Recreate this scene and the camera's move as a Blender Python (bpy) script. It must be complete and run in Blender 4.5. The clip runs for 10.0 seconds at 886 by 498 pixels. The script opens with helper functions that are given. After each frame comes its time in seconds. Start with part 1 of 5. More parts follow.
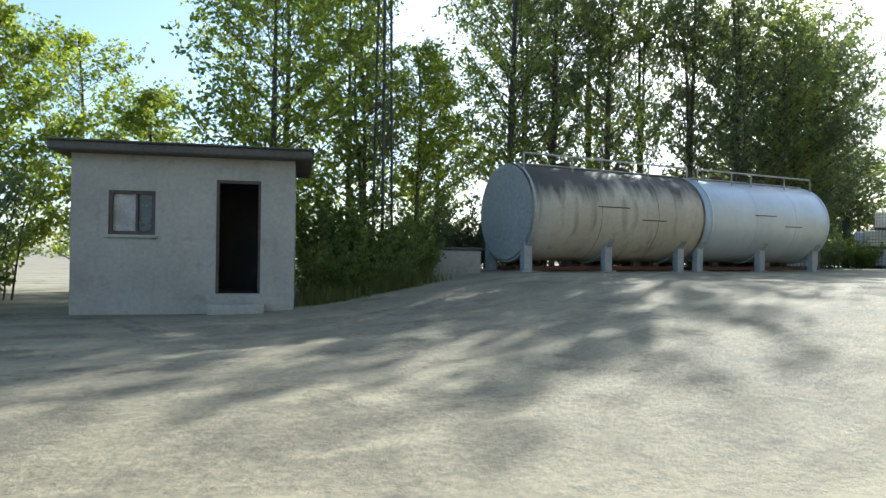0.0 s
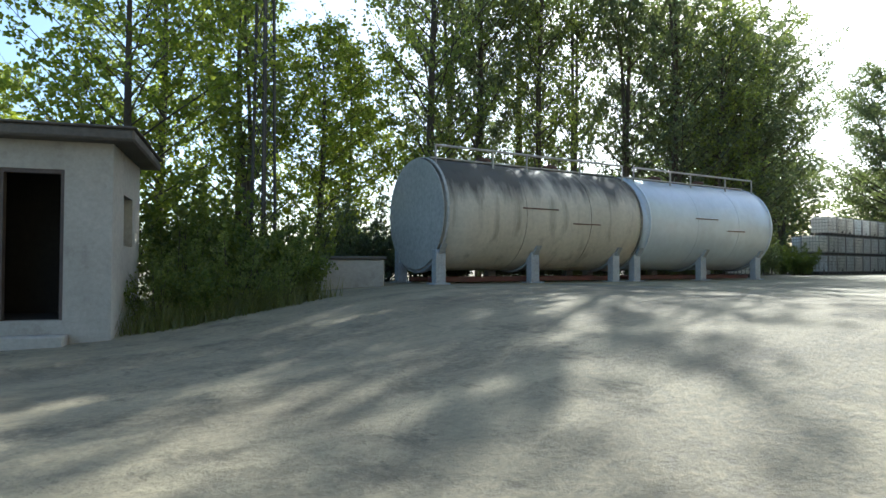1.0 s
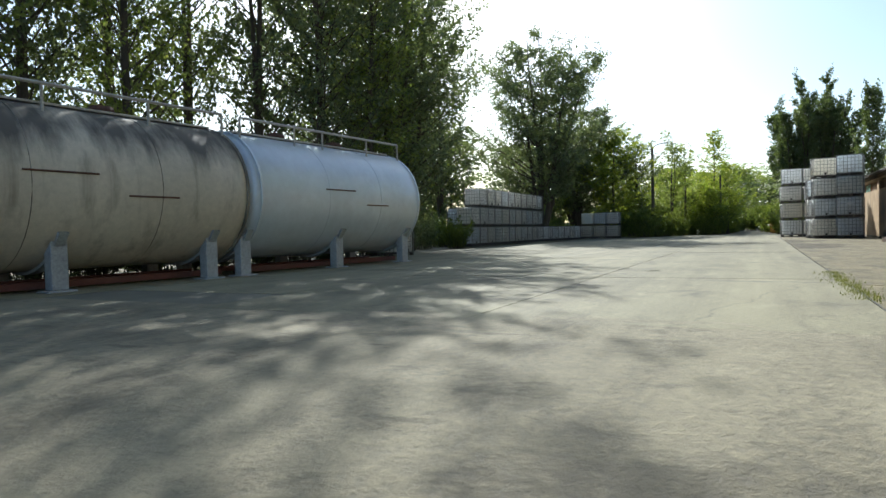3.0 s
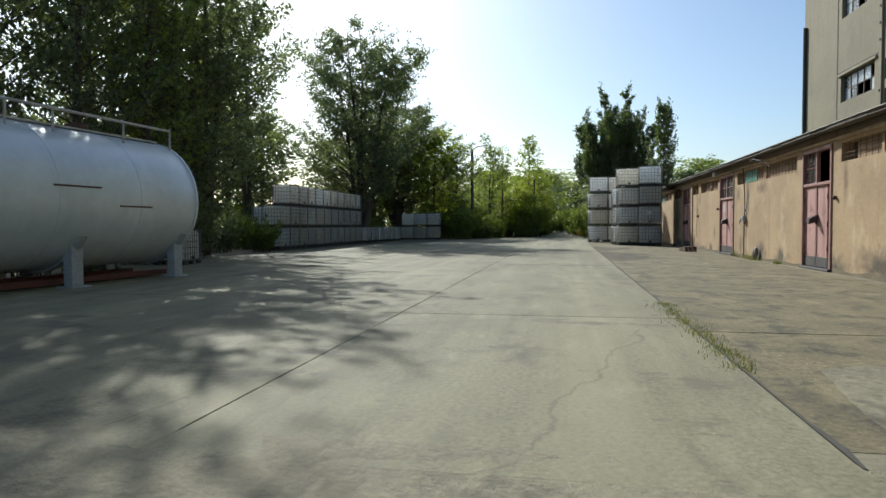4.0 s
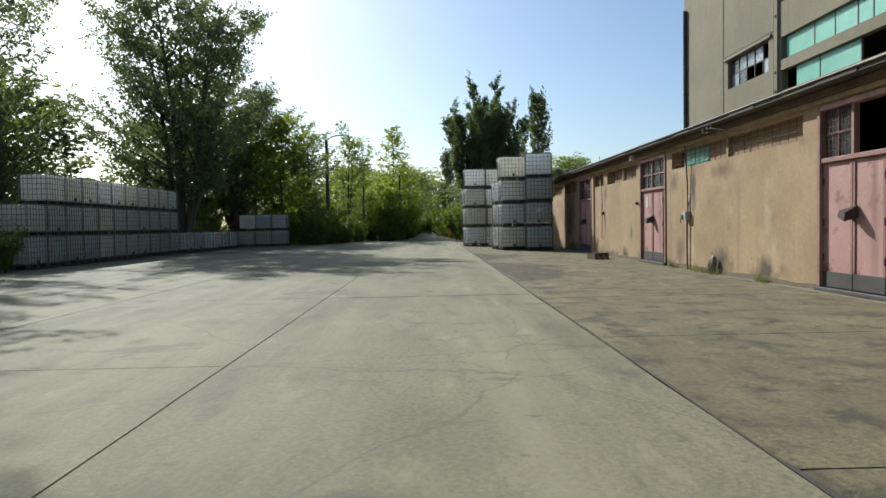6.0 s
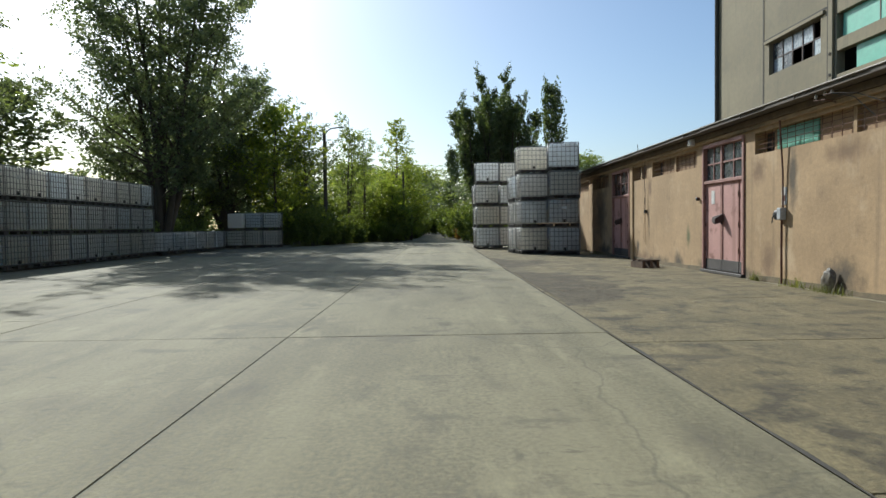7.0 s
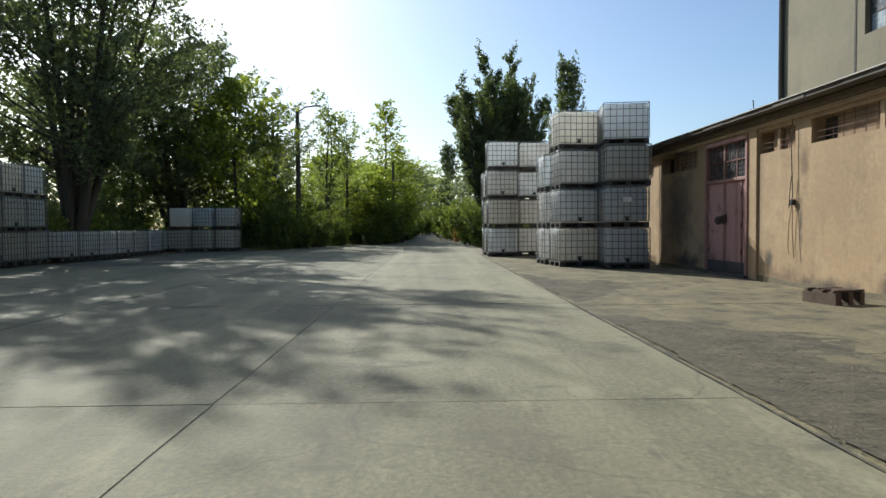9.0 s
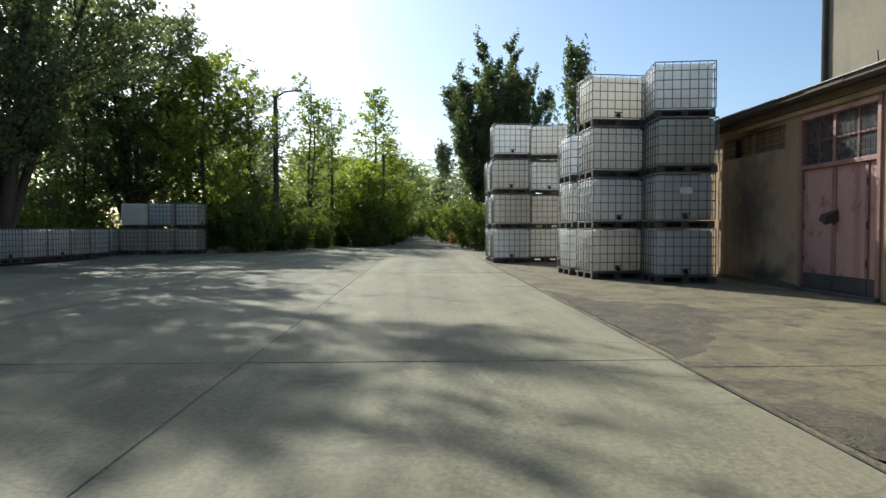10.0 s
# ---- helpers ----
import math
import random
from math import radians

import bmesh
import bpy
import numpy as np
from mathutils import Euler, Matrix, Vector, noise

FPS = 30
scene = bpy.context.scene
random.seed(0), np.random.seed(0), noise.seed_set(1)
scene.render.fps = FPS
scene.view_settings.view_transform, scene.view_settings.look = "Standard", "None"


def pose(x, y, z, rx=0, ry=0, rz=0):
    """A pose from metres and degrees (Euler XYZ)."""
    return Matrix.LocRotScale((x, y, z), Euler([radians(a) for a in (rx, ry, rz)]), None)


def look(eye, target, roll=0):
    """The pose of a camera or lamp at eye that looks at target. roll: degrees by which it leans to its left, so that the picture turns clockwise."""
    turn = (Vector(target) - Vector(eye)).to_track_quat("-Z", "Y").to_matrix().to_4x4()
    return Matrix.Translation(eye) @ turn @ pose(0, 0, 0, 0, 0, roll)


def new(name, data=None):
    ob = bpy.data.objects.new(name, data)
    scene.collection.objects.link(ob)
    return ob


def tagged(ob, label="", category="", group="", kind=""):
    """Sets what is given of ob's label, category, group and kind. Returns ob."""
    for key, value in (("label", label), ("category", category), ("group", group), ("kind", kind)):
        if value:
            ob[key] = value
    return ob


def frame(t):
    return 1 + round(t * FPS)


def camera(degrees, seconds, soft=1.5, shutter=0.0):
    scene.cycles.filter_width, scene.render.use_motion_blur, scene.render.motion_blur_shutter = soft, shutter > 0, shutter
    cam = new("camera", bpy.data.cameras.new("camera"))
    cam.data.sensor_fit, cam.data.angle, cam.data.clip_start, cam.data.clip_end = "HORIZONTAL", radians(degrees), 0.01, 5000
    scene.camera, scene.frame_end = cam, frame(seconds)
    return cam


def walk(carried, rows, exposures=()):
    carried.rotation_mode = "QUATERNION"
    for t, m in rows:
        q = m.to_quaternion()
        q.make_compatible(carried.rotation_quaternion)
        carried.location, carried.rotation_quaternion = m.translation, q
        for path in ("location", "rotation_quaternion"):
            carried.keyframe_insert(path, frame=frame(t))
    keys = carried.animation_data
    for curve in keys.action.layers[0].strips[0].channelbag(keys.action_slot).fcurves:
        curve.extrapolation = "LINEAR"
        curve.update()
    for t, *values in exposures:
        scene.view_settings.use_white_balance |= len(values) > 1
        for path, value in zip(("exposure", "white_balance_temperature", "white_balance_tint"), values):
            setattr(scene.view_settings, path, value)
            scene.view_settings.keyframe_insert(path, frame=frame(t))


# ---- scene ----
cam = camera(69.0, 10.0)
ROWS = [
    (0.0, -2.673, 2.532, 0.411, -32.34, 0.69, -0.61),
    (0.5, -1.424, 3.470, 0.430, -33.85, 0.92, -0.64),
    (1.0, -0.181, 4.271, 0.465, -37.16, 1.46, -0.16),
    (1.5, 1.438, 5.219, 0.524, -42.89, 1.35, 0.68),
    (2.0, 2.881, 5.692, 0.601, -48.86, 0.44, 1.83),
    (2.5, 4.235, 6.032, 0.681, -56.32, -0.64, 1.81),
    (2.7, 4.754, 6.129, 0.735, -59.32, -1.00, 1.76),
    (3.8, 7.394, 6.536, 1.125, -77.37, -2.00, 0.10),
    (4.0, 8.132, 6.591, 1.179, -79.77, -2.05, 0.25),
    (4.5, 10.441, 6.713, 1.246, -85.99, -2.11, 1.10),
    (5.0, 12.431, 6.743, 1.248, -89.05, -2.25, 1.26),
    (5.5, 14.291, 6.765, 1.229, -91.07, -2.13, 1.17),
    (5.7, 15.103, 6.792, 1.224, -91.55, -2.00, 1.10),
    (6.8, 19.558, 6.951, 1.233, -91.30, -2.10, 0.80),
    (7.0, 20.361, 6.976, 1.233, -91.21, -2.04, 0.81),
    (7.5, 22.407, 7.044, 1.221, -91.21, -2.23, 0.77),
    (8.0, 24.526, 7.120, 1.222, -91.37, -2.10, 0.52),
    (8.5, 26.559, 7.149, 1.204, -91.63, -2.23, 0.43),
    (9.0, 28.796, 7.128, 1.183, -91.90, -1.97, 0.41),
    (9.5, 30.976, 7.075, 1.158, -92.16, -2.05, 0.47),
    (10.0, 33.190, 7.040, 1.126, -92.41, -1.82, 0.03),
]
walk(cam, [(t, pose(x, y, z, 90 + pitch, roll, yaw)) for t, x, y, z, yaw, pitch, roll in ROWS],
     exposures=[(0.0, 1.37, 5850, 4), (1.5, 1.37, 5850, 4), (2.7, 0.92, 5850, 4), (4.0, 0.32, 5900, 4), (7.0, 0.28, 5900, 4), (8.0, 0.32, 5900, 4), (9.0, 0.44, 5900, 5), (10.0, 0.56, 5900, 5)])

# ---- light: morning sun ahead and to the left of the drive ----
SUN_AZ, SUN_EL = radians(60.0), radians(33.0)
sun_dir = Vector((math.sin(SUN_AZ) * math.cos(SUN_EL), math.cos(SUN_AZ) * math.cos(SUN_EL), math.sin(SUN_EL)))
world = bpy.data.worlds.new("world")
scene.world = world
world.use_nodes = True
_n = world.node_tree.nodes
_sky = _n.new("ShaderNodeTexSky")
_sky.sky_type, _sky.sun_disc = "NISHITA", False
_sky.sun_elevation, _sky.sun_rotation = SUN_EL, SUN_AZ
_sky.air_density, _sky.dust_density, _sky.ozone_density = 1.0, 1.5, 2.2
world.node_tree.links.new(_sky.outputs[0], _n["Background"].inputs[0])
_n["Background"].inputs[1].default_value = 0.1
sun = new("sun", bpy.data.lights.new("sun", "SUN"))
sun.data.energy, sun.data.angle, sun.data.color = 4.2, radians(0.55), (1.0, 0.94, 0.85)
sun.matrix_world = look((0, 0, 0), -sun_dir)


# ---- materials ----
def nodes_of(name):
    m = bpy.data.materials.new(name)
    m.use_nodes = True
    return m, m.node_tree.nodes, m.node_tree.links, m.node_tree.nodes["Principled BSDF"]


def coords(n, space):
    """Texture coordinates: the object's own, or the place's."""
    if space == "World":
        return n.new("ShaderNodeNewGeometry").outputs["Position"]
    return n.new("ShaderNodeTexCoord").outputs[space]


def noise_node(n, l, scale, detail=6.0, rough=0.6, stretch=(1, 1, 1), space="Object"):
    mp, nz = n.new("ShaderNodeMapping"), n.new("ShaderNodeTexNoise")
    mp.inputs["Scale"].default_value = stretch
    nz.inputs["Scale"].default_value, nz.inputs["Detail"].default_value = scale, detail
    nz.inputs["Roughness"].default_value = rough
    l.new(coords(n, space), mp.inputs[0])
    l.new(mp.outputs[0], nz.inputs["Vector"])
    return nz.outputs["Fac"]


def ramp(n, l, fac, stops):
    r = n.new("ShaderNodeValToRGB")
    while len(r.color_ramp.elements) < len(stops):
        r.color_ramp.elements.new(0.5)
    for e, (p, c) in zip(r.color_ramp.elements, stops):
        e.position, e.color = p, (*c, 1) if len(c) == 3 else c
    l.new(fac, r.inputs[0])
    return r.outputs[0]


def mix(n, l, fac, a, b, blend="MIX"):
    m = n.new("ShaderNodeMix")
    m.data_type, m.blend_type = "RGBA", blend
    for sock, v in ((m.inputs[0], fac), (m.inputs[6], a), (m.inputs[7], b)):
        if isinstance(v, bpy.types.NodeSocket):
            l.new(v, sock)
        else:
            sock.default_value = v if isinstance(v, float) else (*v, 1)
    return m.outputs[2]


def grey(v):
    return (v, v, v)


def weathered(name, base, dark, big=0.6, fine=18.0, rough=0.85, bump=0.25, metal=0.0, stain=None, stain_at=(0.55, 0.72), stretch=(1, 1, 1), vary=0.0, space="Object", depth=0.01, cracks=0.0, shift=False, streaks=None, tracks=False, spalls=None, runs=None, patches=(), pale=None, grain=0.65):
    """A worn surface: two tones at a large scale, grain at a fine one, stains with a shape of their own."""
    m, n, l, b = nodes_of(name)
    a = noise_node(n, l, big, 8, 0.62, stretch, space)
    f = noise_node(n, l, fine, 6, 0.7, (1, 1, 1), space)
    col = mix(n, l, ramp(n, l, a, [(0.34, grey(0)), (0.68, grey(1))]), base, dark)
    col = mix(n, l, grain, col, ramp(n, l, f, [(0.28, grey(0.5)), (0.72, grey(1.3))]), "MULTIPLY")
    if stain:
        s = noise_node(n, l, big * 2.3, 9, 0.68, stretch, space)
        col = mix(n, l, ramp(n, l, s, [(stain_at[0], grey(0)), (stain_at[1], grey(0.85))]), col, stain)
    if pale:
        v = noise_node(n, l, big * 1.4, 7, 0.7, (1.3, 1, 0.8), space)
        col = mix(n, l, ramp(n, l, v, [(0.54, grey(0)), (0.66, grey(0.6))]), col, pale)
    if streaks:
        v = noise_node(n, l, 1.0, 6, 0.6, (2.6, 2.6, 0.16), space)
        col = mix(n, l, ramp(n, l, v, [(0.56, grey(0)), (0.74, grey(0.7))]), col, streaks)
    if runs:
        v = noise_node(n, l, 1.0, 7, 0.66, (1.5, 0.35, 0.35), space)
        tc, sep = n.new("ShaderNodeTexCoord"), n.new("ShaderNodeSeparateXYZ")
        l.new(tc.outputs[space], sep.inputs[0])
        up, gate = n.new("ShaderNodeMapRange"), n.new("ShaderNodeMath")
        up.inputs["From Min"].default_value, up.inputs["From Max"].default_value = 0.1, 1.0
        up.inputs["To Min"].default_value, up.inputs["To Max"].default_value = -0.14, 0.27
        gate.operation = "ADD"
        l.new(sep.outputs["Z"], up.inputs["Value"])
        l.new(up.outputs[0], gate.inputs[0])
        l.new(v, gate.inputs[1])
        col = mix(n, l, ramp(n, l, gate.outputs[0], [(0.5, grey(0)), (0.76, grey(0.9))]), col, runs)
    # Soft oval patches: damp, moss, rust, and shade painted beside the containers.
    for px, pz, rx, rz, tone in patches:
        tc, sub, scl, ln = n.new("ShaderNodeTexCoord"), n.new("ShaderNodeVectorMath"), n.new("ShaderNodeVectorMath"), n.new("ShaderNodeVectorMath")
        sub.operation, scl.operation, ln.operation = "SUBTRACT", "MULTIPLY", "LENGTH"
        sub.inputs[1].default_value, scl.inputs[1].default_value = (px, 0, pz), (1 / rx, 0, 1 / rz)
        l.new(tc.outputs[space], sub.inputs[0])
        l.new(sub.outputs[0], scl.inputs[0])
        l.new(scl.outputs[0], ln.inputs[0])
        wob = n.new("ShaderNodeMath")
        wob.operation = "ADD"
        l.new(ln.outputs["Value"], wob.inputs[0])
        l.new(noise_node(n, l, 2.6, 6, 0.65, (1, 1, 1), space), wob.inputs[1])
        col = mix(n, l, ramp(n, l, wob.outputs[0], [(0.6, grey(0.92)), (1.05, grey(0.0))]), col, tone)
    if tracks:
        v = noise_node(n, l, 1.0, 5, 0.6, (0.05, 0.9, 1.0), space)
        col = mix(n, l, ramp(n, l, v, [(0.45, grey(0)), (0.7, grey(0.5))]), col, tuple(min(1.0, c * 1.45) for c in base))
    if spalls:
        for scale, wide, edge in ((1.1, (1.0, 0.45, 1.0), (0.57, 0.63)), (4.0, (1.0, 0.5, 1.0), (0.61, 0.66))):
            v = noise_node(n, l, scale, 10, 0.72, wide, space)
            col = mix(n, l, ramp(n, l, v, [(edge[0], grey(0)), (edge[1], grey(0.75))]), col, spalls)
        v = noise_node(n, l, 2.2, 8, 0.7, (0.4, 1.0, 1.0), space)
        col = mix(n, l, ramp(n, l, v, [(0.56, grey(0)), (0.68, grey(0.5))]), col, tuple(min(1.0, c * 1.35) for c in base))
    if cracks:
        ad, vo = n.new("ShaderNodeVectorMath"), n.new("ShaderNodeTexVoronoi")
        wob = n.new("ShaderNodeTexNoise")
        wob.inputs["Scale"].default_value, wob.inputs["Detail"].default_value = 1.4, 7.0
        ad.operation = "ADD"
        l.new(coords(n, space), wob.inputs["Vector"])
        l.new(coords(n, space), ad.inputs[0])
        damp = n.new("ShaderNodeVectorMath")
        damp.operation = "SCALE"
        damp.inputs["Scale"].default_value = 0.4
        l.new(wob.outputs["Color"], damp.inputs[0])
        l.new(damp.outputs[0], ad.inputs[1])
        vo.feature = "DISTANCE_TO_EDGE"
        vo.inputs["Scale"].default_value = cracks
        if shift:
            rnd, off = n.new("ShaderNodeObjectInfo"), n.new("ShaderNodeVectorMath")
            off.operation = "SCALE"
            off.inputs[0].default_value = (37.0, 23.0, 5.0)
            l.new(rnd.outputs["Random"], off.inputs["Scale"])
            ad2 = n.new("ShaderNodeVectorMath")
            ad2.operation = "ADD"
            l.new(ad.outputs[0], ad2.inputs[0])
            l.new(off.outputs[0], ad2.inputs[1])
            l.new(ad2.outputs[0], vo.inputs["Vector"])
        else:
            l.new(ad.outputs[0], vo.inputs["Vector"])
        col = mix(n, l, ramp(n, l, vo.outputs["Distance"], [(0.0, grey(0.38)), (0.001, grey(0.25)), (0.0024, grey(0))]), col, (0.07, 0.064, 0.05))
        pits = noise_node(n, l, 4.5, 4, 0.6, (0.35, 1, 1), space)
        col = mix(n, l, ramp(n, l, pits, [(0.68, grey(0)), (0.76, grey(0.6))]), col, (0.1, 0.088, 0.064))
    if vary:
        oi = n.new("ShaderNodeObjectInfo")
        col = mix(n, l, vary, col, ramp(n, l, oi.outputs["Random"], [(0.0, grey(0.6)), (1.0, grey(1.3))]), "MULTIPLY")
    l.new(col, b.inputs["Base Color"])
    l.new(ramp(n, l, f, [(0.2, grey(max(rough - 0.15, 0.05))), (0.8, grey(min(rough + 0.12, 1)))]), b.inputs["Roughness"])
    b.inputs["Metallic"].default_value = metal
    if bump:
        bp = n.new("ShaderNodeBump")
        bp.inputs["Strength"].default_value, bp.inputs["Distance"].default_value = bump, depth
        l.new(f, bp.inputs["Height"])
        l.new(bp.outputs[0], b.inputs["Normal"])
    return m


def leafy(name, low, high, translucent=0.45):
    """Leaves: a tone for each leaf, light let through from behind."""
    m, n, l, b = nodes_of(name)
    g = n.new("ShaderNodeNewGeometry")
    col = ramp(n, l, g.outputs["Random Per Island"], [(0.0, low), (0.7, tuple((p + q) / 2 for p, q in zip(low, high))), (1.0, high)])
    big = noise_node(n, l, 0.35, 3)
    col = mix(n, l, 0.6, col, ramp(n, l, big, [(0.3, grey(0.6)), (0.7, grey(1.4))]), "MULTIPLY")
    l.new(col, b.inputs["Base Color"])
    b.inputs["Roughness"].default_value = 0.36
    t, s = n.new("ShaderNodeBsdfTranslucent"), n.new("ShaderNodeMixShader")
    l.new(mix(n, l, 1.0, col, (1.5, 1.45, 0.6), "MULTIPLY"), t.inputs[0])
    s.inputs[0].default_value = translucent
    l.new(b.outputs[0], s.inputs[1])
    l.new(t.outputs[0], s.inputs[2])
    l.new(s.outputs[0], n["Material Output"].inputs[0])
    return m


def glassy(name, tint, rough=0.1):
    m, n, l, b = nodes_of(name)
    dirt = noise_node(n, l, 3.0, 5)
    l.new(mix(n, l, ramp(n, l, dirt, [(0.4, grey(0)), (0.8, grey(0.6))]), tint, (0.25, 0.24, 0.21)), b.inputs["Base Color"])
    l.new(ramp(n, l, dirt, [(0.3, grey(rough)), (0.8, grey(rough + 0.35))]), b.inputs["Roughness"])
    b.inputs["Transmission Weight"].default_value = 0.35
    return m


M_SOIL = weathered("dusty_ground", (0.275, 0.24, 0.155), (0.165, 0.143, 0.092), 0.6, 13.0, 0.93, 1.0, stain=(0.085, 0.074, 0.05), stain_at=(0.54, 0.68), grain=0.95, tracks=True, spalls=(0.11, 0.095, 0.062), depth=0.02)
M_SLAB = weathered("worn_concrete", (0.272, 0.244, 0.147), (0.178, 0.158, 0.095), 0.65, 24.0, 0.86, 0.7, stain=(0.118, 0.102, 0.068), stain_at=(0.54, 0.68), vary=0.14, cracks=0.22, shift=True, tracks=True, space="World", stretch=(0.55, 1.0, 1.0), grain=0.95, spalls=(0.135, 0.118, 0.078), depth=0.012)
M_APRON = weathered("worn_apron_concrete", (0.262, 0.217, 0.115), (0.165, 0.137, 0.076), 0.9, 22.0, 0.9, 1.0, stain=(0.07, 0.06, 0.041), stain_at=(0.5, 0.63), grain=1.0, vary=0.12, cracks=0.3, shift=True, space="World", spalls=(0.1, 0.084, 0.055), depth=0.02)
M_JOINT = weathered("joint_dirt", (0.14, 0.131, 0.094), (0.19, 0.178, 0.128), 1.2, 30.0, 0.95, 0.3)
M_RUBBLE = weathered("crumbled_concrete", (0.165, 0.136, 0.085), (0.09, 0.075, 0.047), 2.4, 26.0, 0.95, 1.0, stain=(0.1, 0.08, 0.05), stain_at=(0.52, 0.66), grain=1.0, space="World", depth=0.02)
M_GRAVEL = weathered("gravel_grey", (0.29, 0.238, 0.15), (0.18, 0.146, 0.09), 3.0, 22.0, 0.95, 0.5)
DAMP_SHADE_TONE, MOSS, RUSTY = (0.085, 0.07, 0.05), (0.12, 0.13, 0.06), (0.2, 0.13, 0.075)
DAMP_AND_SHADE = [(19.1, 0.25, 1.3, 0.9, DAMP_SHADE_TONE), (17.2, 0.2, 1.2, 0.7, DAMP_SHADE_TONE), (10.9, 0.3, 2.6, 0.9, DAMP_SHADE_TONE), (21.5, 0.4, 0.7, 1.1, RUSTY), (25.6, 0.8, 0.3, 0.75, MOSS), (20.6, 2.1, 0.35, 1.8, DAMP_SHADE_TONE),
        (28.6, 2.35, 0.4, 1.2, RUSTY), (21.9, 2.3, 0.7, 0.7, RUSTY), (19.0, 2.4, 1.5, 0.5, RUSTY), (33.9, 0.2, 2.0, 0.6, DAMP_SHADE_TONE), (24.5, 0.15, 1.4, 0.5, DAMP_SHADE_TONE), (12.7, 2.3, 0.35, 1.6, RUSTY),
        (29.2, 0.15, 2.0, 0.5, RUSTY), (27.9, 0.05, 2.4, 0.5, DAMP_SHADE_TONE), (26.3, 0.1, 0.9, 0.7, DAMP_SHADE_TONE), (22.5, 0.05, 1.6, 0.6, DAMP_SHADE_TONE), (13.3, 0.1, 2.2, 0.8, DAMP_SHADE_TONE), (29.8, 0.5, 0.4, 0.5, DAMP_SHADE_TONE),
        # The last two patches paint the container stack's shade, with soot, on the wall.
        (28.7, 1.2, 0.18, 1.3, DAMP_SHADE_TONE), (34.5, 1.6, 2.3, 2.4, (0.15, 0.12, 0.09)), (34.3, 3.1, 2.4, 0.6, DAMP_SHADE_TONE)]
M_PLASTER = weathered("ochre_plaster", (0.475, 0.332, 0.186), (0.34, 0.236, 0.13), 0.6, 12.0, 0.9, 0.5, pale=(0.55, 0.425, 0.278), grain=0.38, stain=(0.2, 0.142, 0.088), stain_at=(0.56, 0.76), streaks=(0.16, 0.12, 0.08), patches=DAMP_AND_SHADE)
# Dark tone holds the eave's shadow as well as soot.
M_FASCIA = weathered("soot_and_eave_shade", (0.1, 0.072, 0.048), (0.19, 0.135, 0.082), 0.8, 12.0, 0.92, 0.4, stain=(0.05, 0.04, 0.03))
M_HOOD = weathered("dark_rusty_hood", (0.075, 0.045, 0.035), (0.04, 0.028, 0.024), 3.0, 30.0, 0.75, 0.3)
M_PLINTH = weathered("damp_plinth", (0.135, 0.112, 0.07), (0.22, 0.17, 0.1), 1.2, 14.0, 0.93, 0.4, stain=(0.075, 0.072, 0.045))
M_BRICK = weathered("ochre_infill", (0.38, 0.26, 0.15), (0.28, 0.19, 0.11), 1.5, 10.0, 0.92, 0.4)
M_BITUMEN = weathered("dark_roof_felt", (0.085, 0.07, 0.06), (0.14, 0.12, 0.1), 1.0, 16.0, 0.85, 0.35)
M_PINK = weathered("faded_pink_paint", (0.53, 0.31, 0.275), (0.44, 0.25, 0.22), 0.8, 20.0, 0.6, 0.12, stain=(0.2, 0.095, 0.075), stain_at=(0.56, 0.66), streaks=(0.24, 0.12, 0.095), grain=0.35)
M_PINKFRAME = weathered("pink_brown_steel", (0.4, 0.22, 0.185), (0.26, 0.135, 0.11), 1.4, 25.0, 0.65, 0.2)
M_KICK = weathered("grey_kick_plate", (0.095, 0.085, 0.078), (0.06, 0.054, 0.05), 1.5, 25.0, 0.7, 0.2)
M_RUST = weathered("rusty_steel", (0.16, 0.07, 0.04), (0.07, 0.04, 0.03), 3.0, 30.0, 0.8, 0.3)
# Indoor shade put into the colour: near-black for floors, backings and inner walls.
M_INDOOR_SHADE = weathered("indoor_shade", (0.03, 0.028, 0.025), (0.05, 0.045, 0.04), 1.0, 10.0, 0.95, 0.1)
M_TOWER = weathered("stained_concrete_render", (0.285, 0.245, 0.158), (0.21, 0.182, 0.118), 0.14, 3.0, 0.9, 0.2, stain=(0.16, 0.14, 0.1), stain_at=(0.55, 0.75), streaks=(0.15, 0.13, 0.09), grain=0.35)
M_SEAM = weathered("dark_seam", (0.06, 0.055, 0.045), (0.1, 0.09, 0.07), 0.7, 8.0, 0.9, 0.2)
M_GREEN = weathered("faded_green_panel", (0.12, 0.42, 0.3), (0.2, 0.5, 0.38), 0.3, 5.0, 0.45, 0.05, vary=0.35, grain=0.25)
M_PANE = glassy("dusty_glass", (0.1, 0.12, 0.13))
M_PALEPANE = weathered("pale_patched_pane", (0.45, 0.5, 0.5), (0.3, 0.36, 0.4), 0.8, 6.0, 0.3, 0.05, vary=0.5)
M_FRAME = weathered("old_window_frame", (0.13, 0.1, 0.085), (0.08, 0.062, 0.055), 2.0, 25.0, 0.75, 0.2)
M_HUT = weathered("grey_hut_render", (0.47, 0.44, 0.385), (0.36, 0.335, 0.29), 0.8, 12.0, 0.92, 0.3, stain=(0.21, 0.185, 0.155), stain_at=(0.56, 0.74), grain=0.35)
M_HUTROOF = weathered("mossy_roof_slab", (0.14, 0.125, 0.105), (0.09, 0.08, 0.07), 1.2, 14.0, 0.92, 0.4)
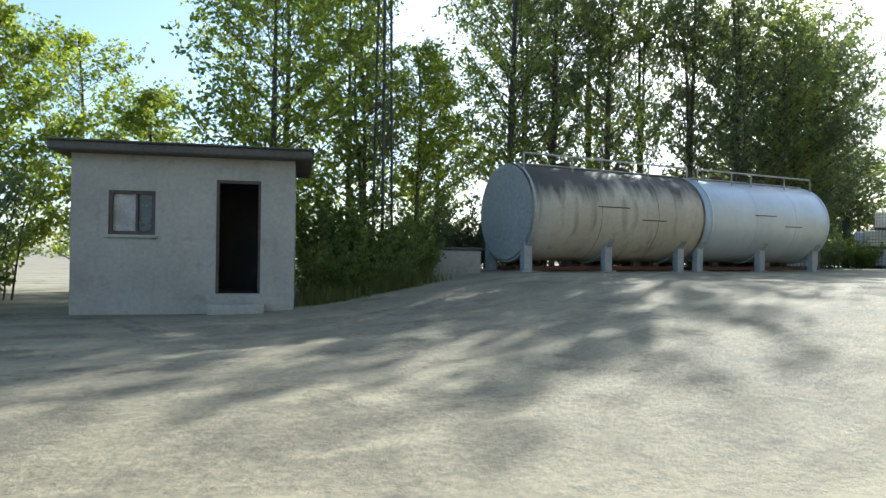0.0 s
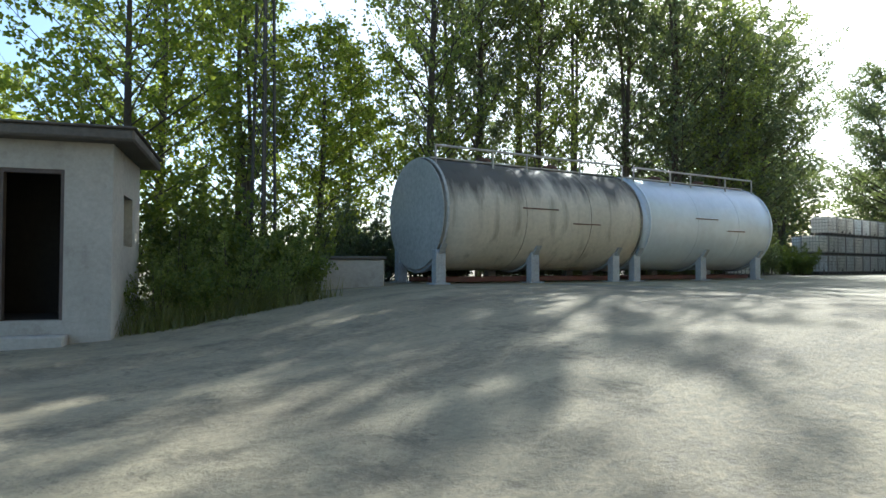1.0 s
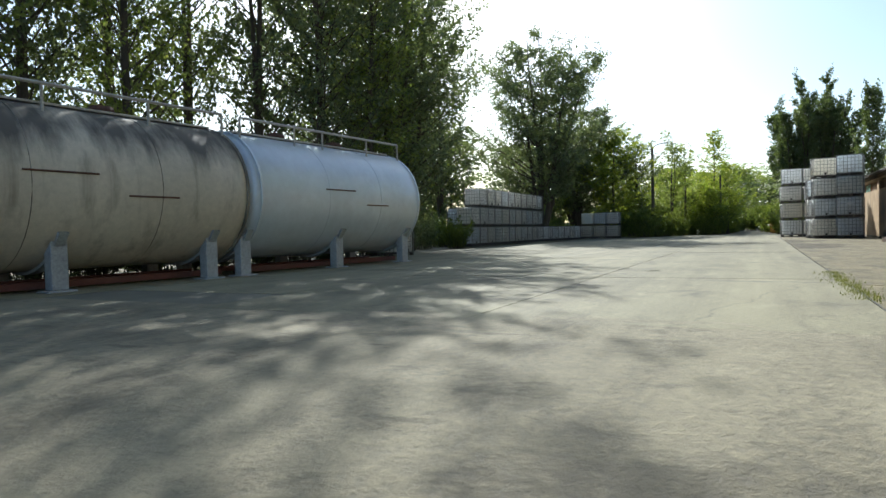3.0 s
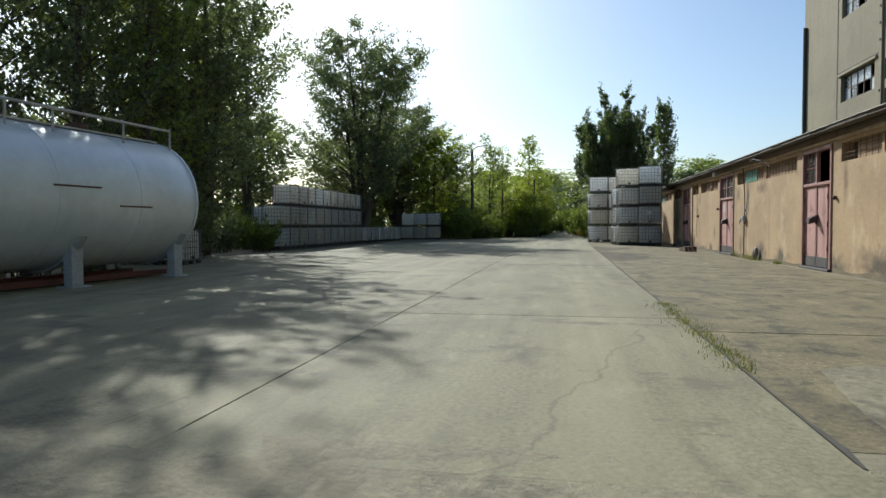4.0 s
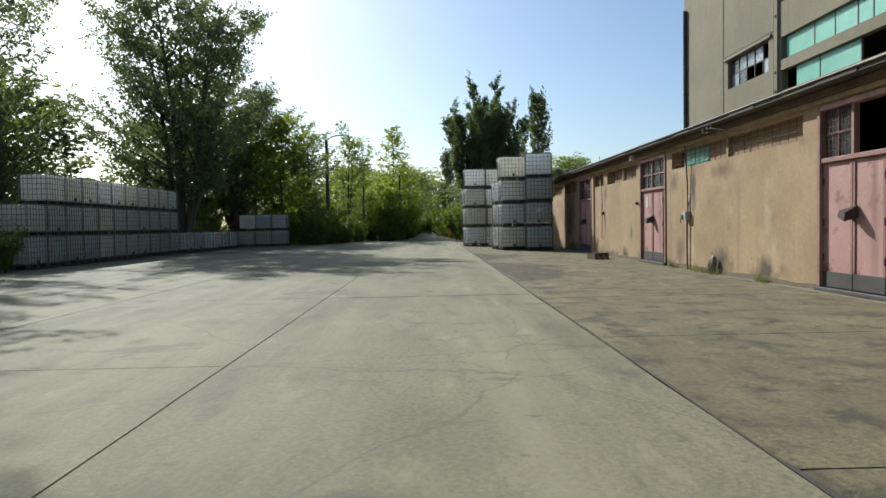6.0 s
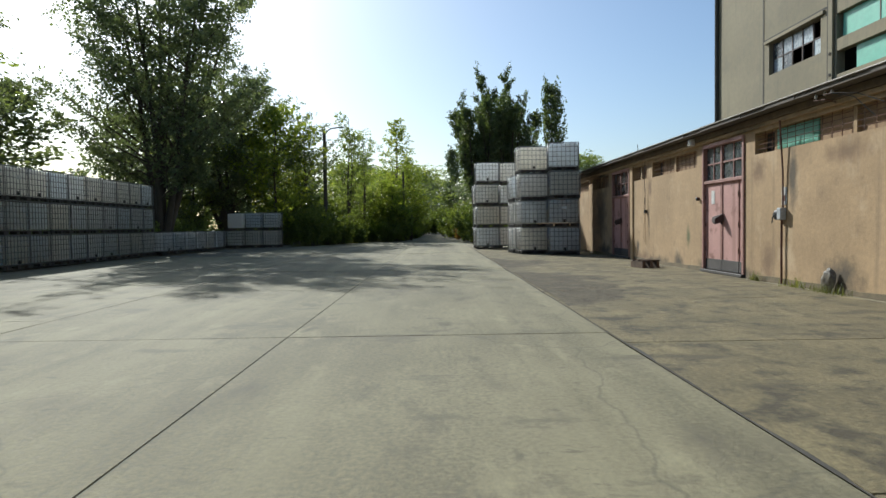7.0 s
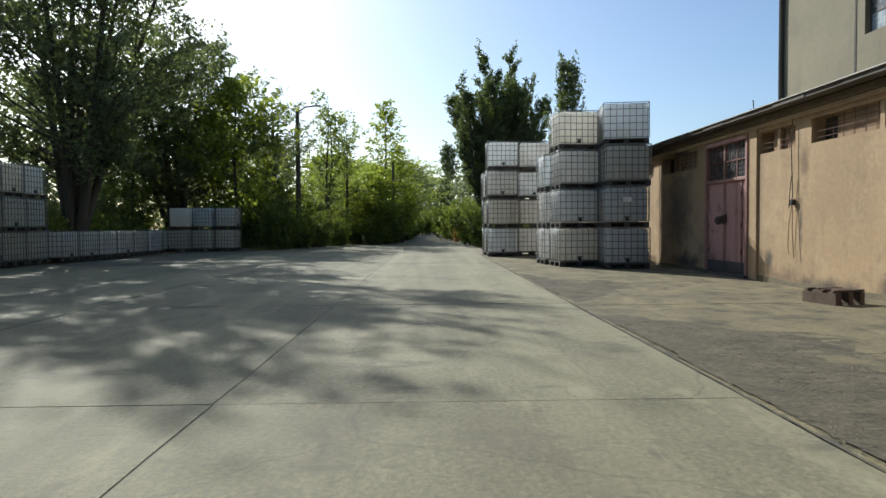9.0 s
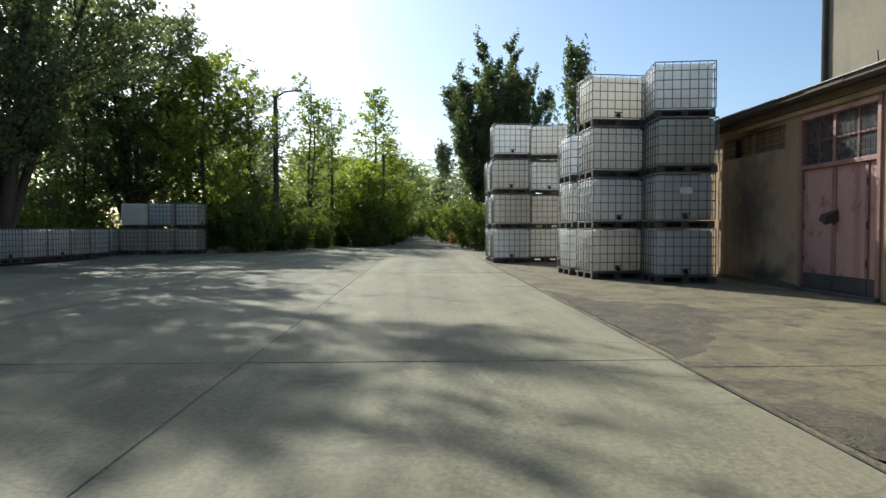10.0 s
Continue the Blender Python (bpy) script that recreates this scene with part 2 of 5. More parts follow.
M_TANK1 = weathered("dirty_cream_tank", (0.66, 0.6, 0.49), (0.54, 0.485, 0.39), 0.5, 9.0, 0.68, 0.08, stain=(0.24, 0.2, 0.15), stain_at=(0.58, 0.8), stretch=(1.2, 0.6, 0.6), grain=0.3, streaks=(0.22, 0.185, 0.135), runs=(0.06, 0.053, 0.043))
M_TANK2 = weathered("pale_aluminium_tank", (0.7, 0.75, 0.8), (0.6, 0.65, 0.7), 0.4, 4.0, 0.42, 0.0, metal=0.25, stain=(0.5, 0.53, 0.56), stain_at=(0.66, 1.0), stretch=(1.4, 0.5, 0.5), grain=0.2)
M_ENDCAP = weathered("blue_grey_tank_end", (0.48, 0.485, 0.46), (0.39, 0.395, 0.375), 0.8, 9.0, 0.55, 0.06)
M_LEG = weathered("galvanised_leg", (0.46, 0.48, 0.49), (0.33, 0.34, 0.35), 2.0, 20.0, 0.6, 0.1)
M_RAIL = weathered("grey_rail_paint", (0.56, 0.54, 0.5), (0.36, 0.33, 0.29), 3.0, 30.0, 0.6, 0.1, metal=0.3)
M_RED = weathered("red_oxide_beam", (0.17, 0.055, 0.042), (0.1, 0.045, 0.035), 1.5, 20.0, 0.75, 0.2)
M_BARK = weathered("bark", (0.12, 0.1, 0.08), (0.06, 0.05, 0.04), 2.0, 25.0, 0.95, 0.8, stretch=(1, 1, 0.25))
M_POLEC = weathered("dark_pole_steel", (0.06, 0.055, 0.05), (0.1, 0.09, 0.08), 2.0, 20.0, 0.8, 0.2)
M_CAGE = weathered("galvanised_cage", (0.33, 0.33, 0.32), (0.2, 0.195, 0.19), 4.0, 30.0, 0.5, 0.05, metal=0.6)
M_PALLET = weathered("dark_pallet", (0.06, 0.055, 0.05), (0.1, 0.09, 0.075), 3.0, 25.0, 0.8, 0.2)
M_WOOD = weathered("grey_pallet_wood", (0.17, 0.115, 0.075), (0.1, 0.068, 0.046), 3.0, 30.0, 0.9, 0.4)
M_BLACK = weathered("black_plastic", (0.02, 0.02, 0.02), (0.035, 0.035, 0.035), 3.0, 25.0, 0.5, 0.05)
M_WHITE = weathered("white_sheet", (0.7, 0.69, 0.66), (0.6, 0.59, 0.56), 3.0, 25.0, 0.5, 0.03)
M_OCHRECABLE = weathered("ochre_cable", (0.3, 0.2, 0.08), (0.2, 0.13, 0.06), 6.0, 30.0, 0.6, 0.05, grain=0.3)
M_LEAF_ORANGE = leafy("orange_leaves", (0.24, 0.12, 0.03), (0.32, 0.19, 0.045), 0.4)
M_SACK = weathered("dusty_plastic_sack", (0.23, 0.2, 0.15), (0.12, 0.105, 0.08), 5.0, 25.0, 0.5, 0.1)
M_LEAF_BRIGHT = leafy("bright_leaves", (0.135, 0.195, 0.044), (0.335, 0.37, 0.095), 0.66)
M_LEAF_HEDGE = leafy("hedge_leaves", (0.085, 0.13, 0.036), (0.215, 0.25, 0.072), 0.55)
M_LEAF_MID = leafy("mid_leaves", (0.13, 0.18, 0.072), (0.27, 0.315, 0.13), 0.64)
M_LEAF_DARK = leafy("grey_green_leaves", (0.095, 0.128, 0.088), (0.195, 0.232, 0.162), 0.54)
M_LEAF_POPLAR = leafy("poplar_leaves", (0.068, 0.1, 0.052), (0.15, 0.185, 0.095), 0.48)
M_GRASS = leafy("grass_blades", (0.11, 0.13, 0.045), (0.21, 0.215, 0.09), 0.4)


def bottle_plastic():
    """Milky blow-moulded plastic with a little dust."""
    m, n, l, b = nodes_of("milky_plastic")
    oi = n.new("ShaderNodeObjectInfo")
    d = noise_node(n, l, 2.2, 7)
    col = ramp(n, l, oi.outputs["Random"], [(0.0, (0.93, 0.9, 0.82)), (0.5, (0.94, 0.93, 0.9)), (1.0, (0.87, 0.91, 0.94))])
    col = mix(n, l, ramp(n, l, d, [(0.5, grey(0)), (0.85, grey(0.5))]), col, (0.55, 0.5, 0.42))
    l.new(col, b.inputs["Base Color"])
    b.inputs["Roughness"].default_value = 0.42
    b.inputs["Subsurface Weight"].default_value = 0.0
    t, s = n.new("ShaderNodeBsdfTranslucent"), n.new("ShaderNodeMixShader")
    l.new(col, t.inputs[0])
    s.inputs[0].default_value = 0.66
    l.new(b.outputs[0], s.inputs[1])
    l.new(t.outputs[0], s.inputs[2])
    l.new(s.outputs[0], n["Material Output"].inputs[0])
    return m


M_BOTTLE = bottle_plastic()


# ---- mesh helpers ----
def finish(name, bm, material, smooth=False):
    me = bpy.data.meshes.new(name)
    bm.normal_update()
    bm.to_mesh(me)
    bm.free()
    if material:
        me.materials.append(material)
    if smooth:
        me.polygons.foreach_set("use_smooth", [True] * len(me.polygons))
    return me


def part(name, bm, material, parent, label="", smooth=False):
    ob = new(name, finish(name, bm, material, smooth))
    ob.parent = parent
    if label:
        ob["label"] = label
    return ob


def mesh_part(name, me, parent, m=None, label=""):
    ob = new(name, me)
    ob.parent = parent
    if m is not None:
        ob.matrix_basis = m
    if label:
        ob["label"] = label
    return ob


def structure(name, bm, material, label, category, smooth=False):
    return tagged(new(name, finish(name, bm, material, smooth)), label, category, kind="structure")


def empty(name, m, label, category, group="", kind=""):
    ob = new(name)
    ob.empty_display_size = 0.2
    ob.matrix_basis = m
    return tagged(ob, label, category, group, kind)


def add_box(bm, x0, x1, y0, y1, z0, z1, bevel=0.0):
    r = bmesh.ops.create_cube(bm, size=1.0, matrix=Matrix.LocRotScale(((x0 + x1) / 2, (y0 + y1) / 2, (z0 + z1) / 2), None, (abs(x1 - x0), abs(y1 - y0), abs(z1 - z0))))
    if bevel:
        es = list({e for v in r["verts"] for e in v.link_edges})
        bmesh.ops.bevel(bm, geom=es, offset=bevel, segments=1, affect="EDGES", profile=0.5)
    return r


def box(x0, x1, y0, y1, z0, z1, bevel=0.0):
    bm = bmesh.new()
    add_box(bm, x0, x1, y0, y1, z0, z1, bevel)
    return bm


def add_tube(bm, points, radii, sides=6, cap=True):
    """A tapered tube through points."""
    rings = []
    pts = [Vector(p) for p in points]
    for i, p in enumerate(pts):
        d = (pts[min(i + 1, len(pts) - 1)] - pts[max(i - 1, 0)]).normalized()
        u = d.orthogonal().normalized()
        if abs(d.z) < 0.99:
            u = d.cross(Vector((0, 0, 1))).normalized()
        w = d.cross(u)
        r = radii[i] if isinstance(radii, (list, tuple)) else radii
        rings.append([bm.verts.new(p + r * (math.cos(2 * math.pi * k / sides) * u + math.sin(2 * math.pi * k / sides) * w)) for k in range(sides)])
    for a, b in zip(rings, rings[1:]):
        for k in range(sides):
            bm.faces.new((a[k], a[(k + 1) % sides], b[(k + 1) % sides], b[k]))
    if cap:
        bm.faces.new(rings[0][::-1])
        bm.faces.new(rings[-1])


def tube(points, radii, sides=6):
    bm = bmesh.new()
    add_tube(bm, points, radii, sides)
    return bm


def panel_wall(length, height, thick, holes, nx=0):
    """A wall in the xz plane from y = -thick to 0, with holes (x0, x1, z0, z1) that go right through."""
    xs = sorted({0.0, length, *[h[0] for h in holes], *[h[1] for h in holes]})
    zs = sorted({0.0, height, *[h[2] for h in holes], *[h[3] for h in holes]})
    bm = bmesh.new()
    vs = {}

    def v(x, y, z):
        key = (round(x, 4), round(y, 4), round(z, 4))
        if key not in vs:
            vs[key] = bm.verts.new(key)
        return vs[key]

    def solid(i, j):
        if not (0 <= i < len(xs) - 1 and 0 <= j < len(zs) - 1):
            return False
        cx, cz = (xs[i] + xs[i + 1]) / 2, (zs[j] + zs[j + 1]) / 2
        return not any(a < cx < b and c < cz < d for a, b, c, d in holes)

    for i in range(len(xs) - 1):
        for j in range(len(zs) - 1):
            if not solid(i, j):
                continue
            a, b, c, d = xs[i], xs[i + 1], zs[j], zs[j + 1]
            bm.faces.new((v(a, 0, c), v(a, 0, d), v(b, 0, d), v(b, 0, c)))
            bm.faces.new((v(a, -thick, c), v(b, -thick, c), v(b, -thick, d), v(a, -thick, d)))
            if not solid(i - 1, j):
                bm.faces.new((v(a, 0, c), v(a, -thick, c), v(a, -thick, d), v(a, 0, d)))
            if not solid(i + 1, j):
                bm.faces.new((v(b, 0, c), v(b, 0, d), v(b, -thick, d), v(b, -thick, c)))
            if not solid(i, j - 1):
                bm.faces.new((v(a, 0, c), v(b, 0, c), v(b, -thick, c), v(a, -thick, c)))
            if not solid(i, j + 1):
                bm.faces.new((v(a, 0, d), v(a, -thick, d), v(b, -thick, d), v(b, 0, d)))
    bmesh.ops.recalc_face_normals(bm, faces=bm.faces)
    return bm


# ---- ground: a lower entrance that ramps up to the yard ----
def ground_z(x, y=0.0):
    s = min(max((9.0 - x) / 9.0, 0.0), 1.0)
    return -0.03 - 0.74 * s * s * (3 - 2 * s)


def spaced(stops):
    out = []
    for a, b, step in stops:
        k = max(1, round((b - a) / step))
        out += [a + (b - a) * i / k for i in range(k)]
    return out + [stops[-1][1]]


def ground_sheet():
    xs = spaced([(-900, -60, 120), (-60, -12, 8), (-12, 46, 0.5), (46, 90, 2), (90, 300, 15), (300, 1500, 150)])
    ys = spaced([(-900, -40, 120), (-40, -4, 4), (-4, 20, 0.5), (20, 44, 2), (44, 120, 8), (120, 1200, 120)])
    bm = bmesh.new()
    grid = []
    for x in xs:
        row = []
        for y in ys:
            h = 0.014 * noise.noise((x * 0.9, y * 0.9, 0)) + 0.02 * noise.noise((x * 0.21, y * 0.21, 3)) if -12 < x < 90 else 0
            row.append(bm.verts.new((x, y, ground_z(x, y) + h * (0.3 if 8 < x < 12 else 1) + (0.029 if x < 11.7 else 0.014 if x < 60 and y < 4.6 else -0.02))))
        grid.append(row)
    for i in range(len(xs) - 1):
        for j in range(len(ys) - 1):
            bm.faces.new((grid[i][j], grid[i + 1][j], grid[i + 1][j + 1], grid[i][j + 1]))
    return structure("ground", bm, M_SOIL, "dusty pale earth ground of an industrial yard", "ground", True)


ground = ground_sheet()

# ---- low garage building along the yard ----
G0, G1, GH = 12.0, 62.0, 3.42
DOORS = [(25.43, 27.38), (34.48, 36.66), (42.66, 44.76)]
STRIPS = [(14.6, 20.8), (21.3, 24.95), (27.85, 34.05), (37.05, 40.4), (40.9, 42.2), (45.25, 47.7), (48.4, 53.6)]
wall_holes = [(a - G0, b - G0, 0.06, 3.16) for a, b in DOORS] + [(a - G0, b - G0, 2.66, 3.11) for a, b in STRIPS]
wall_north = structure("wall_north", panel_wall(G1 - G0, GH, 0.32, wall_holes), M_PLASTER, "ochre plastered garage wall with stains, patches and shade painted beside the containers", "wall")
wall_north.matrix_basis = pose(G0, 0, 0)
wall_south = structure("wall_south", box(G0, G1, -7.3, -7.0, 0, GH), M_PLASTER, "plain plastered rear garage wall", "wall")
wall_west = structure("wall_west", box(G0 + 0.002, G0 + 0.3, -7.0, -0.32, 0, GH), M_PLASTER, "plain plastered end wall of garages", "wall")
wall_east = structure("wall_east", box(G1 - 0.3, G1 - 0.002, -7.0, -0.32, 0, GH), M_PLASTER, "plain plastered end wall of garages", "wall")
garage_floor = structure("floor", box(G0 + 0.3, G1 - 0.3, -7.0, -0.32, -0.02, 0.03), M_INDOOR_SHADE, "dirty concrete floor inside the garages, near-black for indoor shade", "floor")


def garage_roof():
    bm = bmesh.new()
    n = 50
    for k in range(n):
        a, b = G0 - 0.3 + (G1 - G0 + 0.6) * k / n, G0 - 0.3 + (G1 - G0 + 0.6) * (k + 1) / n
        dz = 0.012 * math.sin(k * 1.7) + 0.008 * math.sin(k * 0.6)
        add_box(bm, a, b, -7.6, 0.36 + 0.01 * math.sin(k * 2.3), GH + 0.004 + dz * 0, GH + 0.1 + dz)
    return bm


roof = structure("roof", garage_roof(), M_BITUMEN, "flat dark felted roof slab with a worn overhanging edge", "roof")
roof_kerb = structure("roof_kerb", box(28.6, 47.7, -3.6, -3.2, GH + 0.1, GH + 0.5, 0.03), M_BITUMEN, "dark raised roof kerb on the garages", "roof")
part("gutter_edge", box(G0 - 0.3, G1 + 0.3, 0.34, 0.4, GH + 0.085, GH + 0.1), M_RAIL, roof, "thin pale metal strip along the roof edge")


def plinth():
    bm = bmesh.new()
    edges = [G0] + [v for d in DOORS for v in (d[0] - 0.09, d[1] + 0.09)] + [G1]
    for a, b in zip(edges[::2], edges[1::2]):
        k = max(1, int((b - a) / 0.5))
        for i in range(k):
            p, q = a + (b - a) * i / k, a + (b - a) * (i + 1) / k
            h0 = 0.09 + 0.1 * noise.noise((p * 0.8, 1, 0))
            h1 = 0.09 + 0.1 * noise.noise((q * 0.8, 1, 0))
            vs = [bm.verts.new(c) for c in ((p, 0.003, -0.05), (q, 0.003, -0.05), (q, 0.003, h1), (p, 0.003, h0), (p, 0.016, -0.05), (q, 0.016, -0.05), (q, 0.006, h1 - 0.004), (p, 0.006, h0 - 0.004))]
            for f in ((4, 5, 6, 7), (7, 6, 2, 3), (0, 4, 7, 3), (5, 1, 2, 6)):
                bm.faces.new([vs[i] for i in f])
    bmesh.ops.recalc_face_normals(bm, faces=bm.faces)
    return bm


baseboard = structure("baseboard", plinth(), M_PLINTH, "damp dark stained plinth at the foot of the wall", "plinth")
# pilasters and the beam above the openings
for a in (42.24,):
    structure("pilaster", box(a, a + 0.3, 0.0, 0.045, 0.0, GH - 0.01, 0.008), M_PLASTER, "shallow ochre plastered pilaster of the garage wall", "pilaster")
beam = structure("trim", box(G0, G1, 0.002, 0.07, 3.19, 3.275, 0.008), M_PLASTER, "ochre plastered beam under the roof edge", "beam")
# Upper band of the beam, with the eave shadow painted into its colour.
fascia = structure("fascia", box(G0, G1, 0.002, 0.11, 3.278, 3.415, 0.012), M_FASCIA, "dark fascia under the roof edge, coloured for soot and eave shade", "fascia")


def strip_window(i, a, b):
    """A long low opening: infill, uprights and thin bars, with a near-black sheet as a gap's shade at its far end."""
    w = empty("window_%d" % i, pose(a, 0, 2.66), "low strip opening with ochre infill and rusty bars", "window", kind="structure")
    length = b - a
    rng = random.Random(i * 7)
    gap = min(0.55, length * 0.25)
    part("infill", box(0.02, length - gap, -0.2, -0.13, 0.0, 0.45), M_BRICK, w)
    part("backing", box(length - gap, length, -0.3, -0.27, 0.0, 0.45), M_INDOOR_SHADE, w, "near-black sheet standing in for the shade of an empty gap")
    if length > 4:
        part("panel", box(length - gap - 1.55, length - gap - 0.15, -0.126, -0.1, 0.03, 0.43, 0.004), M_GREEN, w, "faded green panel")
    k = max(2, int(length / 2.3))
    for j in range(1, k):
        x = length * j / k + rng.uniform(-0.1, 0.1)
        part("upright", box(x - 0.05, x + 0.05, -0.125, -0.05, 0.0, 0.449), M_PLASTER, w)
    for z in (0.1, 0.2, 0.3, 0.39):
        part("bar", tube([(0.0, -0.06, z), (length, -0.06, z + rng.uniform(-0.015, 0.015))], 0.007, 5), M_RUST, w)
    for j in range(1, int(length / 0.28)):
        x = j * 0.28
        part("bar", tube([(x, -0.052, 0.0), (x, -0.052, 0.45)], 0.006, 4), M_RUST, w)
    return w


for i, (a, b) in enumerate(STRIPS):
    if b > 21:
        strip_window(i + 1, a, b)


def garage_door(i, a, b, transom, sheet):
    """A double steel door with a transom; transom: each pane 'glass', 'mesh' or 'open'."""
    d = empty("door_%d" % i, pose(a, 0, 0.06), "closed double steel door in faded pink paint with transom", "door", kind="structure")
    W, H, S = b - a, 3.1, 2.16
    for x0, x1 in ((0.0, 0.09), (W - 0.09, W)):
        part("frame_post", box(x0, x1, -0.16, 0.035, 0, H, 0.008), M_PINKFRAME, d)
    part("frame_head", box(0.09, W - 0.09, -0.16, 0.035, H - 0.09, H, 0.008), M_PINK, d)
    part("transom_rail", box(0.09, W - 0.09, -0.15, 0.02, S - 0.04, S + 0.04, 0.008), M_PINKFRAME, d)
    part("threshold", box(0.0, W, -0.3, 0.09, -0.07, 0.0, 0.01), M_KICK, d, "worn grey threshold")
    half = W * 0.56
    side = part("side_panel", box(0.095, 0.325, -0.088, -0.05, 0.004, S - 0.045, 0.005), M_PINK, d, "narrow fixed pink side panel")
    part("kick_plate", box(0.097, 0.323, -0.048, -0.032, 0.01, 0.27, 0.003), M_KICK, side, "dark grey kick plate")
    # Solid dark strip that stands in for the shade of an open gap.
    part("gap_shade_strip", box(0.327, 0.345, -0.11, -0.07, 0.004, S - 0.045), M_RUST, d, "dark rusty strip for the shade in the gap beside the leaf")
    for s, (x0, x1) in enumerate(((0.348, half - 0.006), (half + 0.006, W - 0.095))):
        leaf = part("leaf", box(x0, x1, -0.09, -0.045, 0.004, S - 0.045, 0.005), M_PINK, d, "faded pink sheet-steel leaf")
        part("edge_strip", box(x0 if s else x1 - 0.05, x0 + 0.05 if s else x1, -0.043, -0.025, 0.28, S - 0.06, 0.003), M_PINKFRAME, leaf)
        part("edge_strip", box(x1 - 0.06 if s else x0, x1 if s else x0 + 0.06, -0.043, -0.03, 0.28, S - 0.06, 0.003), M_PINKFRAME if s == 0 else M_PINK, leaf)
        part("kick_plate", box(x0 + 0.002, x1 - 0.002, -0.043, -0.028, 0.01, 0.27, 0.003), M_KICK, leaf, "dark grey kick plate")
        for z in (0.45, 1.05, 1.75):
            hx = x1 - 0.01 if s else x0 + 0.01
            part("hinge", tube([(hx, -0.03, z), (hx, -0.03, z + 0.12)], 0.016, 6), M_RUST, leaf)
    # hood over the padlock
    bm = bmesh.new()
    c = half - 0.04
    vs = [bm.verts.new(p) for p in ((c - 0.08, -0.03, 1.38), (c + 0.08, -0.03, 1.36), (c + 0.09, -0.03, 1.2), (c - 0.09, -0.03, 1.18), (c - 0.06, 0.17, 1.26), (c + 0.1, 0.16, 1.3), (c + 0.11, 0.18, 1.2), (c - 0.07, 0.19, 1.12))]
    for f in ((0, 1, 5, 4), (4, 5, 6, 7), (0, 4, 7, 3), (1, 2, 6, 5), (3, 2, 1, 0)):
        bm.faces.new([vs[k] for k in f])
    bmesh.ops.recalc_face_normals(bm, faces=bm.faces)
    part("lock_hood", bm, M_HOOD, d, "dark rusty sheet-metal hood over the padlock")
    part("padlock", box(c - 0.03, c + 0.03, -0.03, 0.0, 1.12, 1.2, 0.008), M_BLACK, d)
    # transom
    x0, x1, z0, z1 = 0.09, W - 0.09, S + 0.04, H - 0.09
    part("mullion", box(half - 0.035, half + 0.035, -0.12, -0.02, z0, z1, 0.005), M_PINKFRAME, d)
    for s in range(2):
        p0, p1 = (x0, half - 0.035) if s == 0 else (half + 0.035, x1)
        kind = transom[s]
        if kind == "open":
            continue
        part("glazing_bar", box(p0, p1, -0.1, -0.04, (z0 + z1) / 2 - 0.018, (z0 + z1) / 2 + 0.018), M_PINKFRAME, d)
        for q in (1,):
            x = p0 + (p1 - p0) * q / 2
            part("glazing_bar", box(x - 0.012, x + 0.012, -0.095, -0.045, z0, z1), M_PINKFRAME, d)
        for q in range(2):
            for r in range(2):
                zz0, zz1 = (z0, (z0 + z1) / 2) if r == 0 else ((z0 + z1) / 2, z1)
                a0, a1 = p0 + (p1 - p0) * q / 2, p0 + (p1 - p0) * (q + 1) / 2
                part("pane", box(a0 + 0.012, a1 - 0.012, -0.075, -0.069, zz0 + 0.01, zz1 - 0.01), M_PANE, d)
        if kind == "mesh":
            for q in range(1, 9):
                x = p0 + (p1 - p0) * q / 9
                part("mesh_wire", tube([(x, -0.03, z0), (x, -0.03, z1)], 0.005, 4), M_RUST, d)
            for q in range(1, 8):
                z = z0 + (z1 - z0) * q / 8
                part("mesh_wire", tube([(p0, -0.025, z), (p1, -0.025, z)], 0.005, 4), M_RUST, d)
    if sheet:
        part("paper_notice", box(half + 0.38, half + 0.56, -0.04, -0.036, 1.62, 1.95), M_WHITE, d, "white paper notice on the leaf")
    return d


garage_door(1, *DOORS[0], ("open", "mesh"), False)
garage_door(2, *DOORS[1], ("glass", "glass"), True)
garage_door(3, *DOORS[2], ("mesh", "mesh"), False)


def electric_box():
    e = empty("electrical_box", pose(32.9, 0, 0), "small grey electrical switch box with conduit on the wall", "electrical box")
    part("case", box(-0.09, 0.05, 0.005, 0.13, 1.26, 1.5, 0.012), M_LEG, e)
    part("switch_case", tube([(0.13, 0.004, 1.36), (0.13, 0.1, 1.36), (0.13, 0.13, 1.36)], [0.1, 0.1, 0.06], 14), M_BLACK, e, "round black switch case")
    part("lever", tube([(0.13, 0.13, 1.36), (0.15, 0.16, 1.3), (0.16, 0.16, 1.2)], 0.012, 6), M_BLACK, e)
    part("conduit", tube([(0.0, 0.05, 1.26), (0.01, 0.05, 0.7), (0.0, 0.05, 0.0)], 0.022, 8), M_RUST, e, "rusty steel conduit")
    part("conduit", tube([(-0.02, 0.04, 1.5), (-0.03, 0.05, 2.2), (-0.02, 0.11, 3.2)], 0.018, 8), M_RUST, e)
    sign = part("warning_sign", box(-0.1, 0.08, 0.005, 0.012, 1.56, 1.9), M_WHITE, e, "pale warning plate with faded red mark")
    part("mark", box(-0.06, 0.04, 0.0125, 0.014, 1.63, 1.74), M_RED, sign)
    return e


electric_box()


